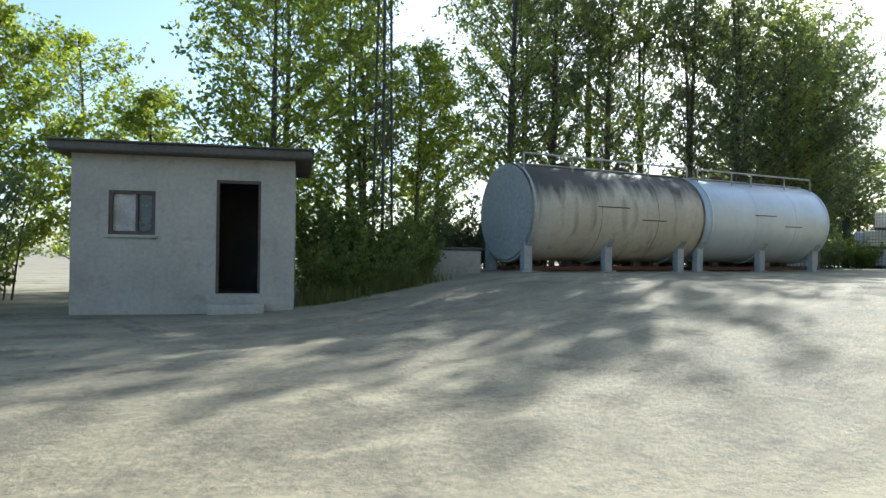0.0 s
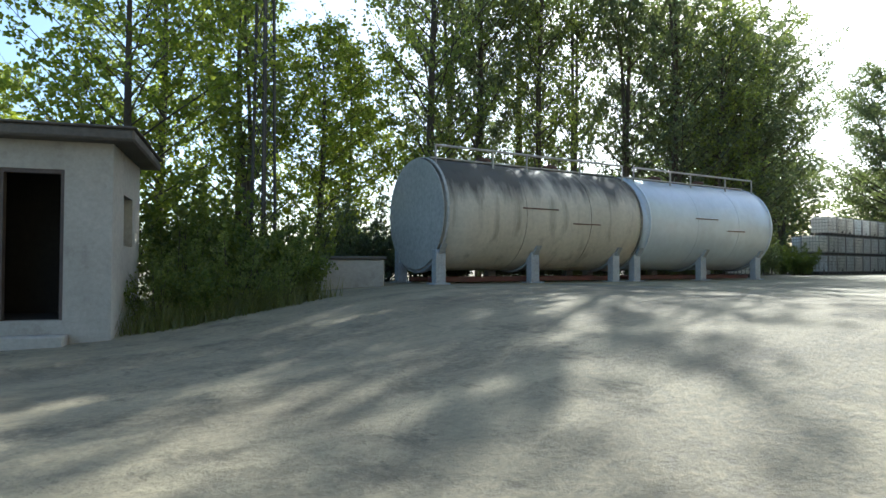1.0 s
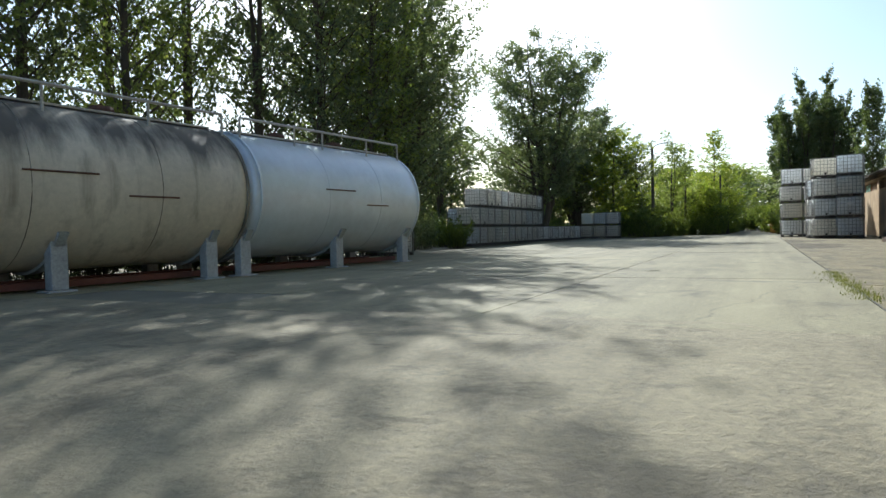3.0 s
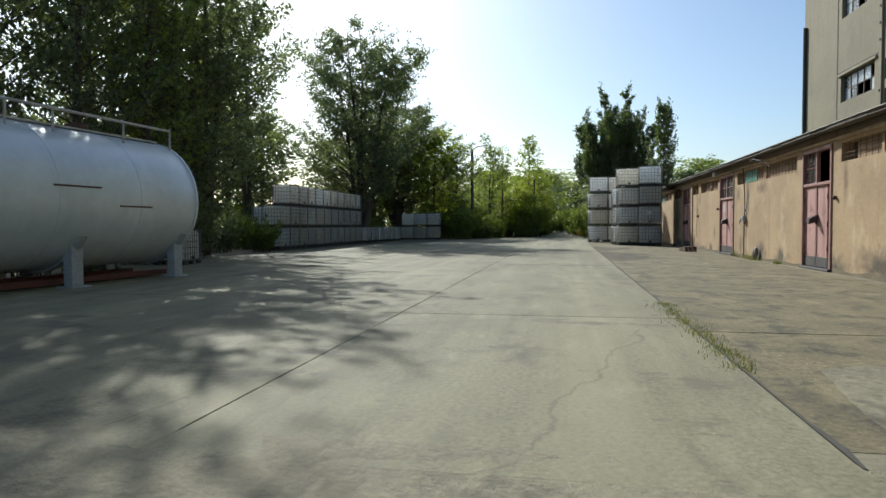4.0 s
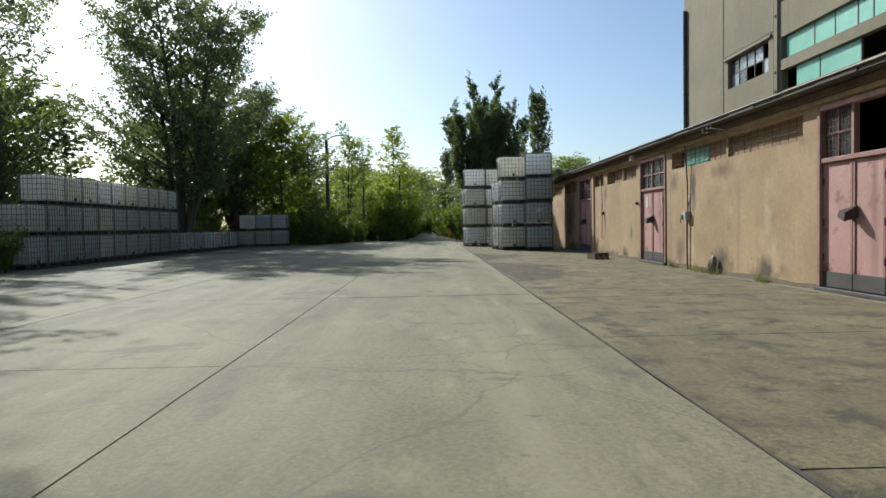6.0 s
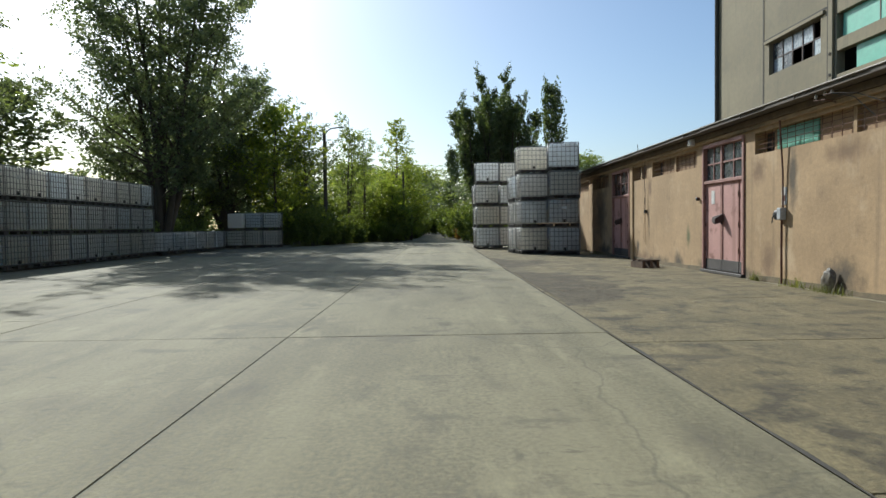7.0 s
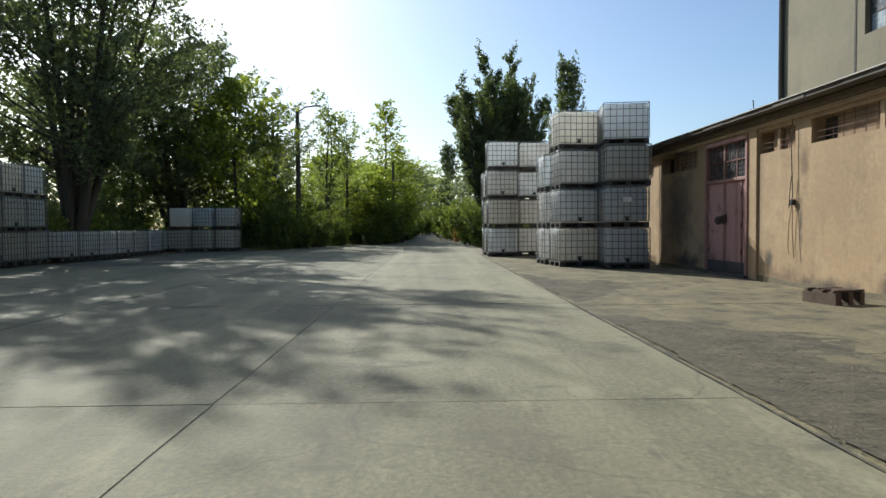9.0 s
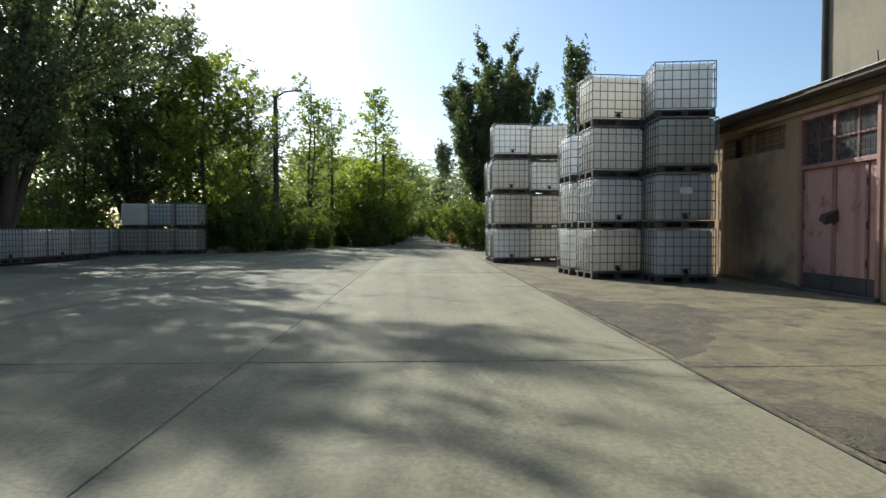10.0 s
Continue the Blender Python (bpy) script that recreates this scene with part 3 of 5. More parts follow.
def hanging_cable():
    c = empty("hanging_cable", pose(40.9, 0.06, 0), "loose dark cable hanging down the plaster wall", "cable")
    part("cable", tube([(0, 0, 3.3), (0.02, 0.01, 2.6), (-0.03, 0.0, 1.75), (0.0, 0.01, 1.6)], 0.009, 6), M_BLACK, c)
    part("junction", box(-0.05, 0.05, -0.05, 0.02, 1.55, 1.66, 0.01), M_BLACK, c)
    part("cable", tube([(0, 0, 1.55), (0.07, 0.01, 1.2), (0.1, 0.01, 0.75), (0.05, 0.01, 0.62)], 0.007, 5), M_OCHRECABLE, c, "ochre-stained cable end")
    part("cable", tube([(-0.02, 0, 1.55), (-0.04, 0.01, 1.1), (-0.1, 0.01, 0.55)], 0.007, 5), M_OCHRECABLE, c, "ochre-stained cable end")
    part("cable", tube([(0.03, 0.0, 1.66), (0.08, 0.01, 1.5), (0.06, 0.01, 1.75), (0.02, 0.0, 2.1)], 0.008, 5), M_BLACK, c)
    return c


hanging_cable()
lamp_m = empty("wall_floodlight", pose(37.0, 0.07, 3.31), "small pale floodlight under the roof edge", "lamp")
part("housing", box(-0.09, 0.09, 0.03, 0.16, -0.1, 0.07, 0.015), M_WHITE, lamp_m)
part("bracket", box(-0.02, 0.02, 0.0, 0.04, -0.02, 0.02), M_RUST, lamp_m)
for bx, bz in ((36.9, 1.84), (25.2, 1.82)):
    bell = empty("wall_bell", pose(bx, 0.0, bz), "round dark metal bell on the wall", "bell")
    part("base", tube([(0, 0.003, 0), (0, 0.05, 0)], 0.045, 12), M_RUST, bell)
    part("cap", tube([(0, 0.05, 0), (0, 0.075, 0), (0, 0.09, 0)], [0.052, 0.046, 0.015], 14), M_BLACK, bell)
for rx, ry, rh in ((43.6, -0.6, 0.55), (43.9, -0.7, 0.4)):
    rod = empty("roof_rod", pose(rx, ry, GH + 0.1), "thin dark steel rod standing on the garage roof", "rod", "steel rods on the roof")
    part("rod", tube([(0, 0, -0.02), (0.01, 0, rh * 0.6), (0.03, 0.01, rh)], 0.012, 5), M_POLEC, rod)
# roof-edge cable brackets near the second bay
brk = empty("roof_bracket", pose(30.9, 0.07, 3.28), "bent rusty cable bracket under the roof edge", "bracket")
part("arm", tube([(0, 0, 0), (0, 0.2, 0.05), (0.25, 0.24, 0.07)], 0.011, 6), M_RUST, brk)
part("arm", tube([(0.3, 0, -0.05), (0.3, 0.18, 0.0), (0.6, 0.2, 0.03)], 0.01, 6), M_RUST, brk)
for k, x in enumerate((0.05, 0.25, 0.5)):
    part("insulator", tube([(x, 0.22, 0.05), (x, 0.22, 0.09), (x, 0.22, 0.13)], [0.02, 0.028, 0.014], 8), M_RAIL, brk)
for dx, c in ((-0.7, 0.2), (-0.9, 0.12)):
    part("wire", tube([(0, 0.3, 0.05), (dx * 0.5, 0.12, -c * 0.4), (dx, 0.02, -c * 2.2)], 0.008, 5), M_BLACK, brk)


# ---- tall works building behind the garages ----
def works_building():
    X0, X1, Y, H = -6.0, 63.4, -12.3, 34.0
    b = empty("works_building", pose(0, 0, 0), "tall derelict concrete works building with green window bands", "building")
    holes = []
    bands = []
    # end bay with small windows, then long bands
    for z0 in (9.45, 15.1, 20.8, 26.5):
        holes.append((51.85 - X0, 56.65 - X0, z0, z0 + 1.75))
    for z0 in (8.1, 12.8, 18.5, 24.2):
        for lo, hi in ((0.0, 1.1), (1.65, 2.85)):
            for c in range(5):
                xa = 50.80 - (c + 1) * 10.4
                holes.append((xa + 0.35 - X0, xa + 10.2 - X0, z0 + lo, z0 + hi))
                bands.append((xa + 0.35, xa + 10.2, z0 + lo, z0 + hi, z0))
    wall = part("wall", panel_wall(X1 - X0, H, 0.4, holes), M_TOWER, b, "stained beige concrete facade")
    wall.matrix_basis = pose(X0, Y, 0)
    part("end_wall", box(X1 - 0.4, X1, Y - 14, Y - 0.4, 0, H), M_TOWER, b)
    part("end_wall", box(X0, X0 + 0.4, Y - 14, Y - 0.4, 0, H), M_TOWER, b)
    part("rear_wall", box(X0, X1, Y - 14.4, Y - 14, 0, H), M_TOWER, b)
    part("roof_slab", box(X0, X1, Y - 14.4, Y + 0.3, H, H + 0.4), M_BITUMEN, b)
    # Added sheet, near-black so that the rooms behind the windows look unlit.
    part("inner_wall", box(X0 + 0.5, X1 - 0.5, Y - 3.1, Y - 3.0, 0.5, H - 0.2), M_INDOOR_SHADE, b, "added near-black inner wall as indoor shade behind broken windows")
    part("seam", box(57.18, 57.30, Y + 0.002, Y + 0.02, 0, H), M_SEAM, b, "dark vertical joint")
    part("seam", box(51.20, 51.32, Y + 0.002, Y + 0.02, 0, H), M_SEAM, b)
    part("downpipe", tube([(63.0, Y + 0.12, 0), (63.02, Y + 0.12, 12), (62.98, Y + 0.13, 16.4)], 0.13, 8), M_SEAM, b, "dark downpipe at the corner")
    for z0 in (9.45, 15.1, 20.8, 26.5):
        part("ledge", box(51.50, 57.00, Y, Y + 0.12, z0 + 1.78, z0 + 1.95, 0.01), M_TOWER, b)
        # Raised dark strip: a shadow line above the ledge, made by colour.
        part("shade_strip", box(51.35, 57.15, Y + 0.002, Y + 0.015, z0 + 1.98, z0 + 2.08), M_SEAM, b)
        rng = random.Random(int(z0 * 10))
        win = part("window", box(51.86, 56.64, Y - 0.35, Y - 0.3, z0 + 0.001, z0 + 0.06), M_FRAME, b)
        for i in range(6):
            x = 51.89 + i * 0.94
            part("mullion", box(x - 0.03, x + 0.03, Y - 0.3, Y - 0.22, z0, z0 + 1.75), M_FRAME, win)
        part("mullion", box(51.86, 56.64, Y - 0.29, Y - 0.23, z0 + 0.85, z0 + 0.91), M_FRAME, win)
        for i in range(5):
            for r in range(2):
                q = rng.random()
                if q < 0.35:
                    continue
                x = 51.89 + i * 0.94
                part("pane", box(x + 0.04, x + 0.9, Y - 0.27, Y - 0.26, z0 + 0.06 + r * 0.86, z0 + 0.84 + r * 0.86), M_PALEPANE if q < 0.85 else M_PANE, win)
    for k, (a, c, z0, z1, zb) in enumerate(bands):
        if c < 14:
            continue
        rng = random.Random(k)
        win = part("window", box(a + 0.001, c - 0.001, Y - 0.34, Y - 0.3, z0 + 0.002, z0 + 0.05), M_FRAME, b)
        x = a + rng.uniform(0.2, 0.9)
        while x < c - 1.2:
            w = rng.choice((1.0, 1.6, 2.4, 3.4)) if z1 - z0 > 1.15 else rng.choice((0.8, 1.0, 2.0, 3.0))
            w = min(w, c - x - 0.1)
            q = rng.random()
            if q > (0.1 if z1 - z0 > 1.15 else 0.3):
                part("panel", box(x, x + w - 0.05, Y - 0.26, Y - 0.22, z0 + 0.05, z1 - 0.04), M_GREEN if q < 0.85 or w > 1.2 else M_PALEPANE, win)
            part("mullion", box(x - 0.06, x, Y - 0.3, Y - 0.2, z0, z1), M_FRAME, win)
            x += w
    for c in range(5):
        xa = 50.80 - c * 10.4
        col = part("column", box(xa - 0.05, xa + 0.3, Y, Y + 0.12, 0, H - 0.2, 0.02), M_TOWER, b)
        for z in range(6, 30):
            if z % 5 in (2, 3, 4):
                part("fixing", box(xa + 0.07, xa + 0.19, Y + 0.121, Y + 0.16, z + 0.1, z + 0.22), M_SEAM, col)
    return b


works_building()


# ---- intermediate bulk containers ----
def ibc_meshes():
    L, Wd = 1.2, 1.0
    meshes = {}
    bm = bmesh.new()
    r = bmesh.ops.create_cube(bm, size=1.0, matrix=Matrix.LocRotScale((0, 0, 0.625), None, (L - 0.07, Wd - 0.07, 0.92)))
    bmesh.ops.bevel(bm, geom=list(bm.edges), offset=0.075, segments=3, affect="EDGES", profile=0.5)
    meshes["bottle"] = finish("bottle", bm, M_BOTTLE, True)
    bm = bmesh.new()
    t = 0.0095
    zs = [0.18, 0.37, 0.56, 0.75, 0.94, 1.115]
    for z in zs:
        for s in (-1, 1):
            add_box(bm, -L / 2, L / 2, s * Wd / 2 - t, s * Wd / 2 + t, z - t, z + t)
            add_box(bm, s * L / 2 - t, s * L / 2 + t, -Wd / 2 + t, Wd / 2 - t, z - t, z + t)
    for i in range(8):
        x = -L / 2 + 0.02 + (L - 0.04) * i / 7
        for s in (-1, 1):
            add_box(bm, x - t * 0.85, x + t * 0.85, s * (Wd / 2 + t * 1.3) - t * 0.8, s * (Wd / 2 + t * 1.3) + t * 0.8, 0.16, 1.125)
    for i in range(7):
        y = -Wd / 2 + 0.02 + (Wd - 0.04) * i / 6
        for s in (-1, 1):
            add_box(bm, s * (L / 2 + t * 1.3) - t * 0.8, s * (L / 2 + t * 1.3) + t * 0.8, y - t * 0.85, y + t * 0.85, 0.16, 1.125)
    for y in (-0.2, 0.2):
        add_box(bm, -L / 2, L / 2, y - 0.02, y + 0.02, 1.112, 1.13)
    meshes["cage"] = finish("cage", bm, M_CAGE)
    bm = bmesh.new()
    add_box(bm, -L / 2, L / 2, -Wd / 2, Wd / 2, 0.115, 0.15, 0.008)
    for y in (-Wd / 2 + 0.06, 0, Wd / 2 - 0.06):
        add_box(bm, -L / 2, L / 2, y - 0.055, y + 0.055, 0.0, 0.022, 0.004)
    meshes["deck"] = finish("deck", bm, M_PALLET)
    bm = box(-0.07, 0.07, -0.06, 0.06, 0.02, 0.115, 0.01)
    meshes["foot"] = finish("foot", bm, M_PALLET)
    bm = bmesh.new()
    add_tube(bm, [(0, 0, 1.075), (0, 0, 1.11), (0, 0, 1.12)], [0.12, 0.12, 0.1], 16)
    meshes["cap"] = finish("cap", bm, M_BLACK)
    meshes["plate"] = finish("plate", box(-0.13, 0.13, -Wd / 2 - 0.029, -Wd / 2 - 0.024, 0.69, 0.83), M_WHITE)
    bm = bmesh.new()
    add_tube(bm, [(0, -Wd / 2 + 0.05, 0.24), (0, -Wd / 2 - 0.03, 0.22)], 0.05, 10)
    add_box(bm, -0.09, 0.09, -Wd / 2 - 0.02, -Wd / 2 + 0.02, 0.28, 0.3)
    meshes["valve"] = finish("valve", bm, M_BLACK)
    return meshes


IBC = ibc_meshes()


def bar_meshes():
    t = 0.0095
    bm = bmesh.new()
    for z in (0.18, 1.115):
        for q in (-1, 1):
            add_box(bm, -0.6, 0.6, q * 0.5 - t, q * 0.5 + t, z - t, z + t)
            add_box(bm, q * 0.6 - t, q * 0.6 + t, -0.5 + t, 0.5 - t, z - t, z + t)
    for a in (-1, 1):
        for b in (-1, 1):
            add_box(bm, a * 0.6 - t, a * 0.6 + t, b * 0.5 - t, b * 0.5 + t, 0.19, 1.105)
    return {
        "rim": finish("cage_frame", bm, M_CAGE),
        "long": finish("bar", tube([(-0.6, 0, 0), (0.6, 0, 0)], 0.0105, 6), M_CAGE, True),
        "short": finish("bar", tube([(0, -0.5, 0), (0, 0.5, 0)], 0.0105, 6), M_CAGE, True),
        "up": finish("bar", tube([(0, 0, 0.165), (0, 0, 1.12)], 0.0095, 6), M_CAGE, True),
        "strap": finish("strap", box(-0.6, 0.6, -0.02, 0.02, 1.118, 1.132, 0.003), M_CAGE),
    }


BARS = bar_meshes()


def barred_cage(c):
    """A cage built bar by bar, for the containers that the camera passes near."""
    rim = mesh_part("cage_frame", BARS["rim"], c)
    for z in (0.37, 0.56, 0.75, 0.94):
        for q in (-1, 1):
            mesh_part("bar", BARS["long"], rim, pose(0, q * 0.5, z))
            mesh_part("bar", BARS["short"], rim, pose(q * 0.6, 0, z))
    for i in range(1, 7):
        for q in (-1, 1):
            mesh_part("bar", BARS["up"], rim, pose(-0.6 + 1.2 * i / 7, q * 0.515, 0))
    for i in range(1, 6):
        for q in (-1, 1):
            mesh_part("bar", BARS["up"], rim, pose(q * 0.615, -0.5 + i / 6, 0))
    for y in (-0.2, 0.2):
        mesh_part("strap", BARS["strap"], rim, pose(0, y, 0))
rng_i = random.Random(11)


def ibc(m, group, plain=False, label=""):
    c = empty("ibc_container", m, label or "milky white plastic bulk container in a steel cage on a pallet", "bulk container", group)
    mesh_part("bottle", IBC["bottle"], c)
    if not plain and m.translation.y < 8:
        barred_cage(c)
    elif not plain:
        tagged(mesh_part("cage", IBC["cage"], c), kind="stuff")
    mesh_part("deck", IBC["deck"], c, label="dark pallet deck")
    for x in (-0.53, 0, 0.53):
        for y in (-0.44, 0, 0.44):
            if (x, y) != (0, 0):
                mesh_part("foot", IBC["foot"], c, pose(x, y, 0))
    mesh_part("cap", IBC["cap"], c)
    if rng_i.random() < 0.35:
        mesh_part("plate", IBC["plate"], c, label="small white label plate")
    mesh_part("valve", IBC["valve"], c)
    return c


PITCH = 1.13


def stack(x, y, levels, turn, group, z=0.0, wobble=0.03, plain=False):
    for k in range(levels):
        ibc(pose(x + rng_i.uniform(-wobble, wobble), y + rng_i.uniform(-wobble, wobble), z + PITCH * k + 0.003, 0, 0, turn + rng_i.uniform(-1.2, 1.2) + rng_i.choice((0, 180))), group, plain and k == levels - 1)


RIGHT = "containers stacked beside the garages"
stack(47.82, 2.6, 4, 95, RIGHT)
stack(49.05, 2.78, 3, 95, RIGHT)
stack(46.6, 1.5, 3, 87, RIGHT, wobble=0.03)
stack(46.62, 1.5, 1, 80, RIGHT, z=3 * PITCH)
stack(47.72, 1.34, 4, 90, RIGHT, wobble=0.01)
stack(48.9, 1.45, 4, 90, RIGHT, wobble=0.01)
stack(54.55, 3.92, 4, 90, RIGHT, wobble=0.05)
stack(55.75, 3.95, 3, 90, RIGHT)
stack(55.1, 2.6, 3, 90, RIGHT, wobble=0.06)
stack(54.7, 2.62, 1, 82, RIGHT, z=3 * PITCH)
LEFT = "containers stacked along the trees"
for i in range(11):
    stack(39.3 + 1.23 * i, 20.93, 2 if i == 0 else 3, 0, LEFT)
    if i in (1, 2, 10):
        stack(39.3 + 1.23 * i, 22.03, 2, 0, LEFT)
for i in range(6):
    stack(53.1 + 1.25 * i, 20.6 - 0.12 * i, 1, 0, LEFT)
stack(62.3, 19.4, 2, 0, LEFT, plain=True)
stack(62.7, 18.34, 2, 0, LEFT)
stack(63.0, 17.26, 2, 0, LEFT)
stack(61.9, 20.46, 1, 0, LEFT)
ibc(pose(26.9, 18.6, 0.0 - 0.03, 0, 0, 8), "", label="lone milky bulk container on the ground behind the tanks")


# ---- two storage tanks on legs ----
def tank_shell(R, length, dish=0.28, seg=48):
    bm = bmesh.new()
    prof = []
    for k in range(7):
        a = math.pi / 2 * k / 6
        prof.append((dish * (1 - math.cos(a)) * 0 + (-dish * math.cos(a)), R * math.sin(a) if k else 0.001))
    prof += [(length * q / 6, R) for q in range(1, 6)]
    for k in range(6, -1, -1):
        a = math.pi / 2 * k / 6
        prof.append((length + dish * math.cos(a), R * math.sin(a) if k else 0.001))
    rings = [[bm.verts.new((x, r * math.cos(2 * math.pi * j / seg), r * math.sin(2 * math.pi * j / seg))) for j in range(seg)] for x, r in prof]
    for a, b in zip(rings, rings[1:]):
        for j in range(seg):
            bm.faces.new((a[j], a[(j + 1) % seg], b[(j + 1) % seg], b[j]))
    bmesh.ops.recalc_face_normals(bm, faces=bm.faces)
    return bm


TANK_R, TANK_Z = 1.46, 1.79


def storage_tank(m, length, material, label, flat_end, legs, posts):
    t = empty("storage_tank", m, label, "tank", "pair of storage tanks")
    R, Z = TANK_R, TANK_Z
    sh = part("shell", tank_shell(R, length, 0.1 if flat_end else 0.42), material, t, smooth=True)
    sh.matrix_basis = pose(0, 0, Z)
    for x in (0.0, length):
        bm = bmesh.new()
        for j in range(48):
            a, b = 2 * math.pi * j / 48, 2 * math.pi * (j + 1) / 48
            q = [(x - 0.04, R + 0.004), (x - 0.03, R + 0.022), (x + 0.03, R + 0.022), (x + 0.04, R + 0.004)]
            for (x0, r0), (x1, r1) in zip(q, q[1:]):
                bm.faces.new([bm.verts.new(p) for p in ((x0, r0 * math.cos(a), Z + r0 * math.sin(a)), (x1, r1 * math.cos(a), Z + r1 * math.sin(a)), (x1, r1 * math.cos(b), Z + r1 * math.sin(b)), (x0, r0 * math.cos(b), Z + r0 * math.sin(b)))])
        bmesh.ops.remove_doubles(bm, verts=bm.verts, dist=0.0005)
        part("end_ring", bm, M_ENDCAP if x == 0 and flat_end else material, t)
    if flat_end:
        bm = bmesh.new()
        bmesh.ops.create_circle(bm, cap_ends=True, segments=48, radius=R - 0.02, matrix=pose(-0.105, 0, Z, 0, 90, 0))
        bmesh.ops.solidify(bm, geom=list(bm.faces), thickness=0.02)
        part("end_plate", bm, M_ENDCAP, t, "flat blue-grey end plate")
    # weld seams
    for x in (length * 0.36, length * 0.7):
        bm = bmesh.new()
        add_tube(bm, [(x, (R + 0.001) * math.cos(a), Z + (R + 0.001) * math.sin(a)) for a in [2 * math.pi * j / 40 for j in range(41)]], 0.008, 4, False)
        part("weld_seam", bm, material, t)
    for x0, x1, a in ((length * 0.34, length * 0.52, 0.12), (length * 0.6, length * 0.75, -0.12)):
        y, z = -math.cos(a) * (R + 0.006), Z + math.sin(a) * (R + 0.006)
        part("handrail_strip", tube([(x0, y, z), (x1, y, z)], 0.018, 6), M_RUST, t, "thin dark strip on the shell")
    # legs with feet and saddles
    for x in legs:
        for s in (-1, 1):
            leg = part("leg", box(x - 0.14, x + 0.14, s * 1.0 - 0.11, s * 1.0 + 0.11, 0.03, Z - 0.93, 0.012), M_LEG, t, "grey steel leg")
            part("foot_plate", box(x - 0.24, x + 0.24, s * 1.0 - 0.19, s * 1.0 + 0.19, -0.05, 0.03, 0.008), M_LEG, leg)
        bm = bmesh.new()
        rows = [[bm.verts.new((xx, r * math.cos(c), Z + r * math.sin(c))) for c in [-math.pi * 0.82 + k * math.pi * 0.64 / 14 for k in range(15)]] for xx, r in ((x - 0.08, R + 0.005), (x + 0.08, R + 0.005), (x + 0.08, R + 0.06), (x - 0.08, R + 0.06))]
        for a, b in zip(rows, rows[1:] + rows[:1]):
            for k in range(14):
                bm.faces.new((a[k], a[k + 1], b[k + 1], b[k]))
        bmesh.ops.recalc_face_normals(bm, faces=bm.faces)
        part("saddle", bm, M_LEG, t)
    # red oxide bearers low along both sides
    for s in (-1, 1):
        part("bearer", box(0.0, length, s * 0.5 - 0.06, s * 0.5 + 0.06, 0.04, 0.16, 0.01), M_RED, t, "red oxide steel bearer")
    # walkway, rails, hatches
    top = Z + R
    part("walkway", box(0.1, length - 0.1, -0.42, 0.42, top - 0.035, top + 0.01, 0.006), M_RAIL, t, "narrow grating walkway on top")
    for s in (-1,):
        for x in (0.05, length * posts[0], length * posts[1], length * posts[2], length - 0.05):
            part("rail_post", tube([(x, s * 0.75, top - 0.22), (x, s * 0.75, top + 0.25)], 0.028, 6), M_RAIL, t)
        part("top_rail", tube([(0.05, s * 0.75, top + 0.25), (length - 0.05, s * 0.75, top + 0.25)], 0.032, 6), M_RAIL, t)
    for x in (length * 0.3, length * 0.66):
        hatch = part("hatch", tube([(x, 0, top - 0.05), (x, 0, top + 0.1), (x, 0, top + 0.16)], [0.24, 0.24, 0.2], 18), M_RUST, t, "round manhole hatch")
        part("hatch_handle", tube([(x - 0.12, 0, top + 0.16), (x, 0, top + 0.22), (x + 0.12, 0, top + 0.16)], 0.012, 6), M_RUST, hatch)
    return t


tank_at = pose(9.44, 18.0, 0, 0, 0, -5.78)
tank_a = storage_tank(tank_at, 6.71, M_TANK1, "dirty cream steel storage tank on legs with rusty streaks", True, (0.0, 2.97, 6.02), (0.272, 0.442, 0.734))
tank_b = storage_tank(tank_at @ pose(7.11, 0.0, 0), 6.11, M_TANK2, "pale aluminium storage tank on legs with top railing", False, (-0.2, 2.9, 5.85), (0.284, 0.449, 0.747))


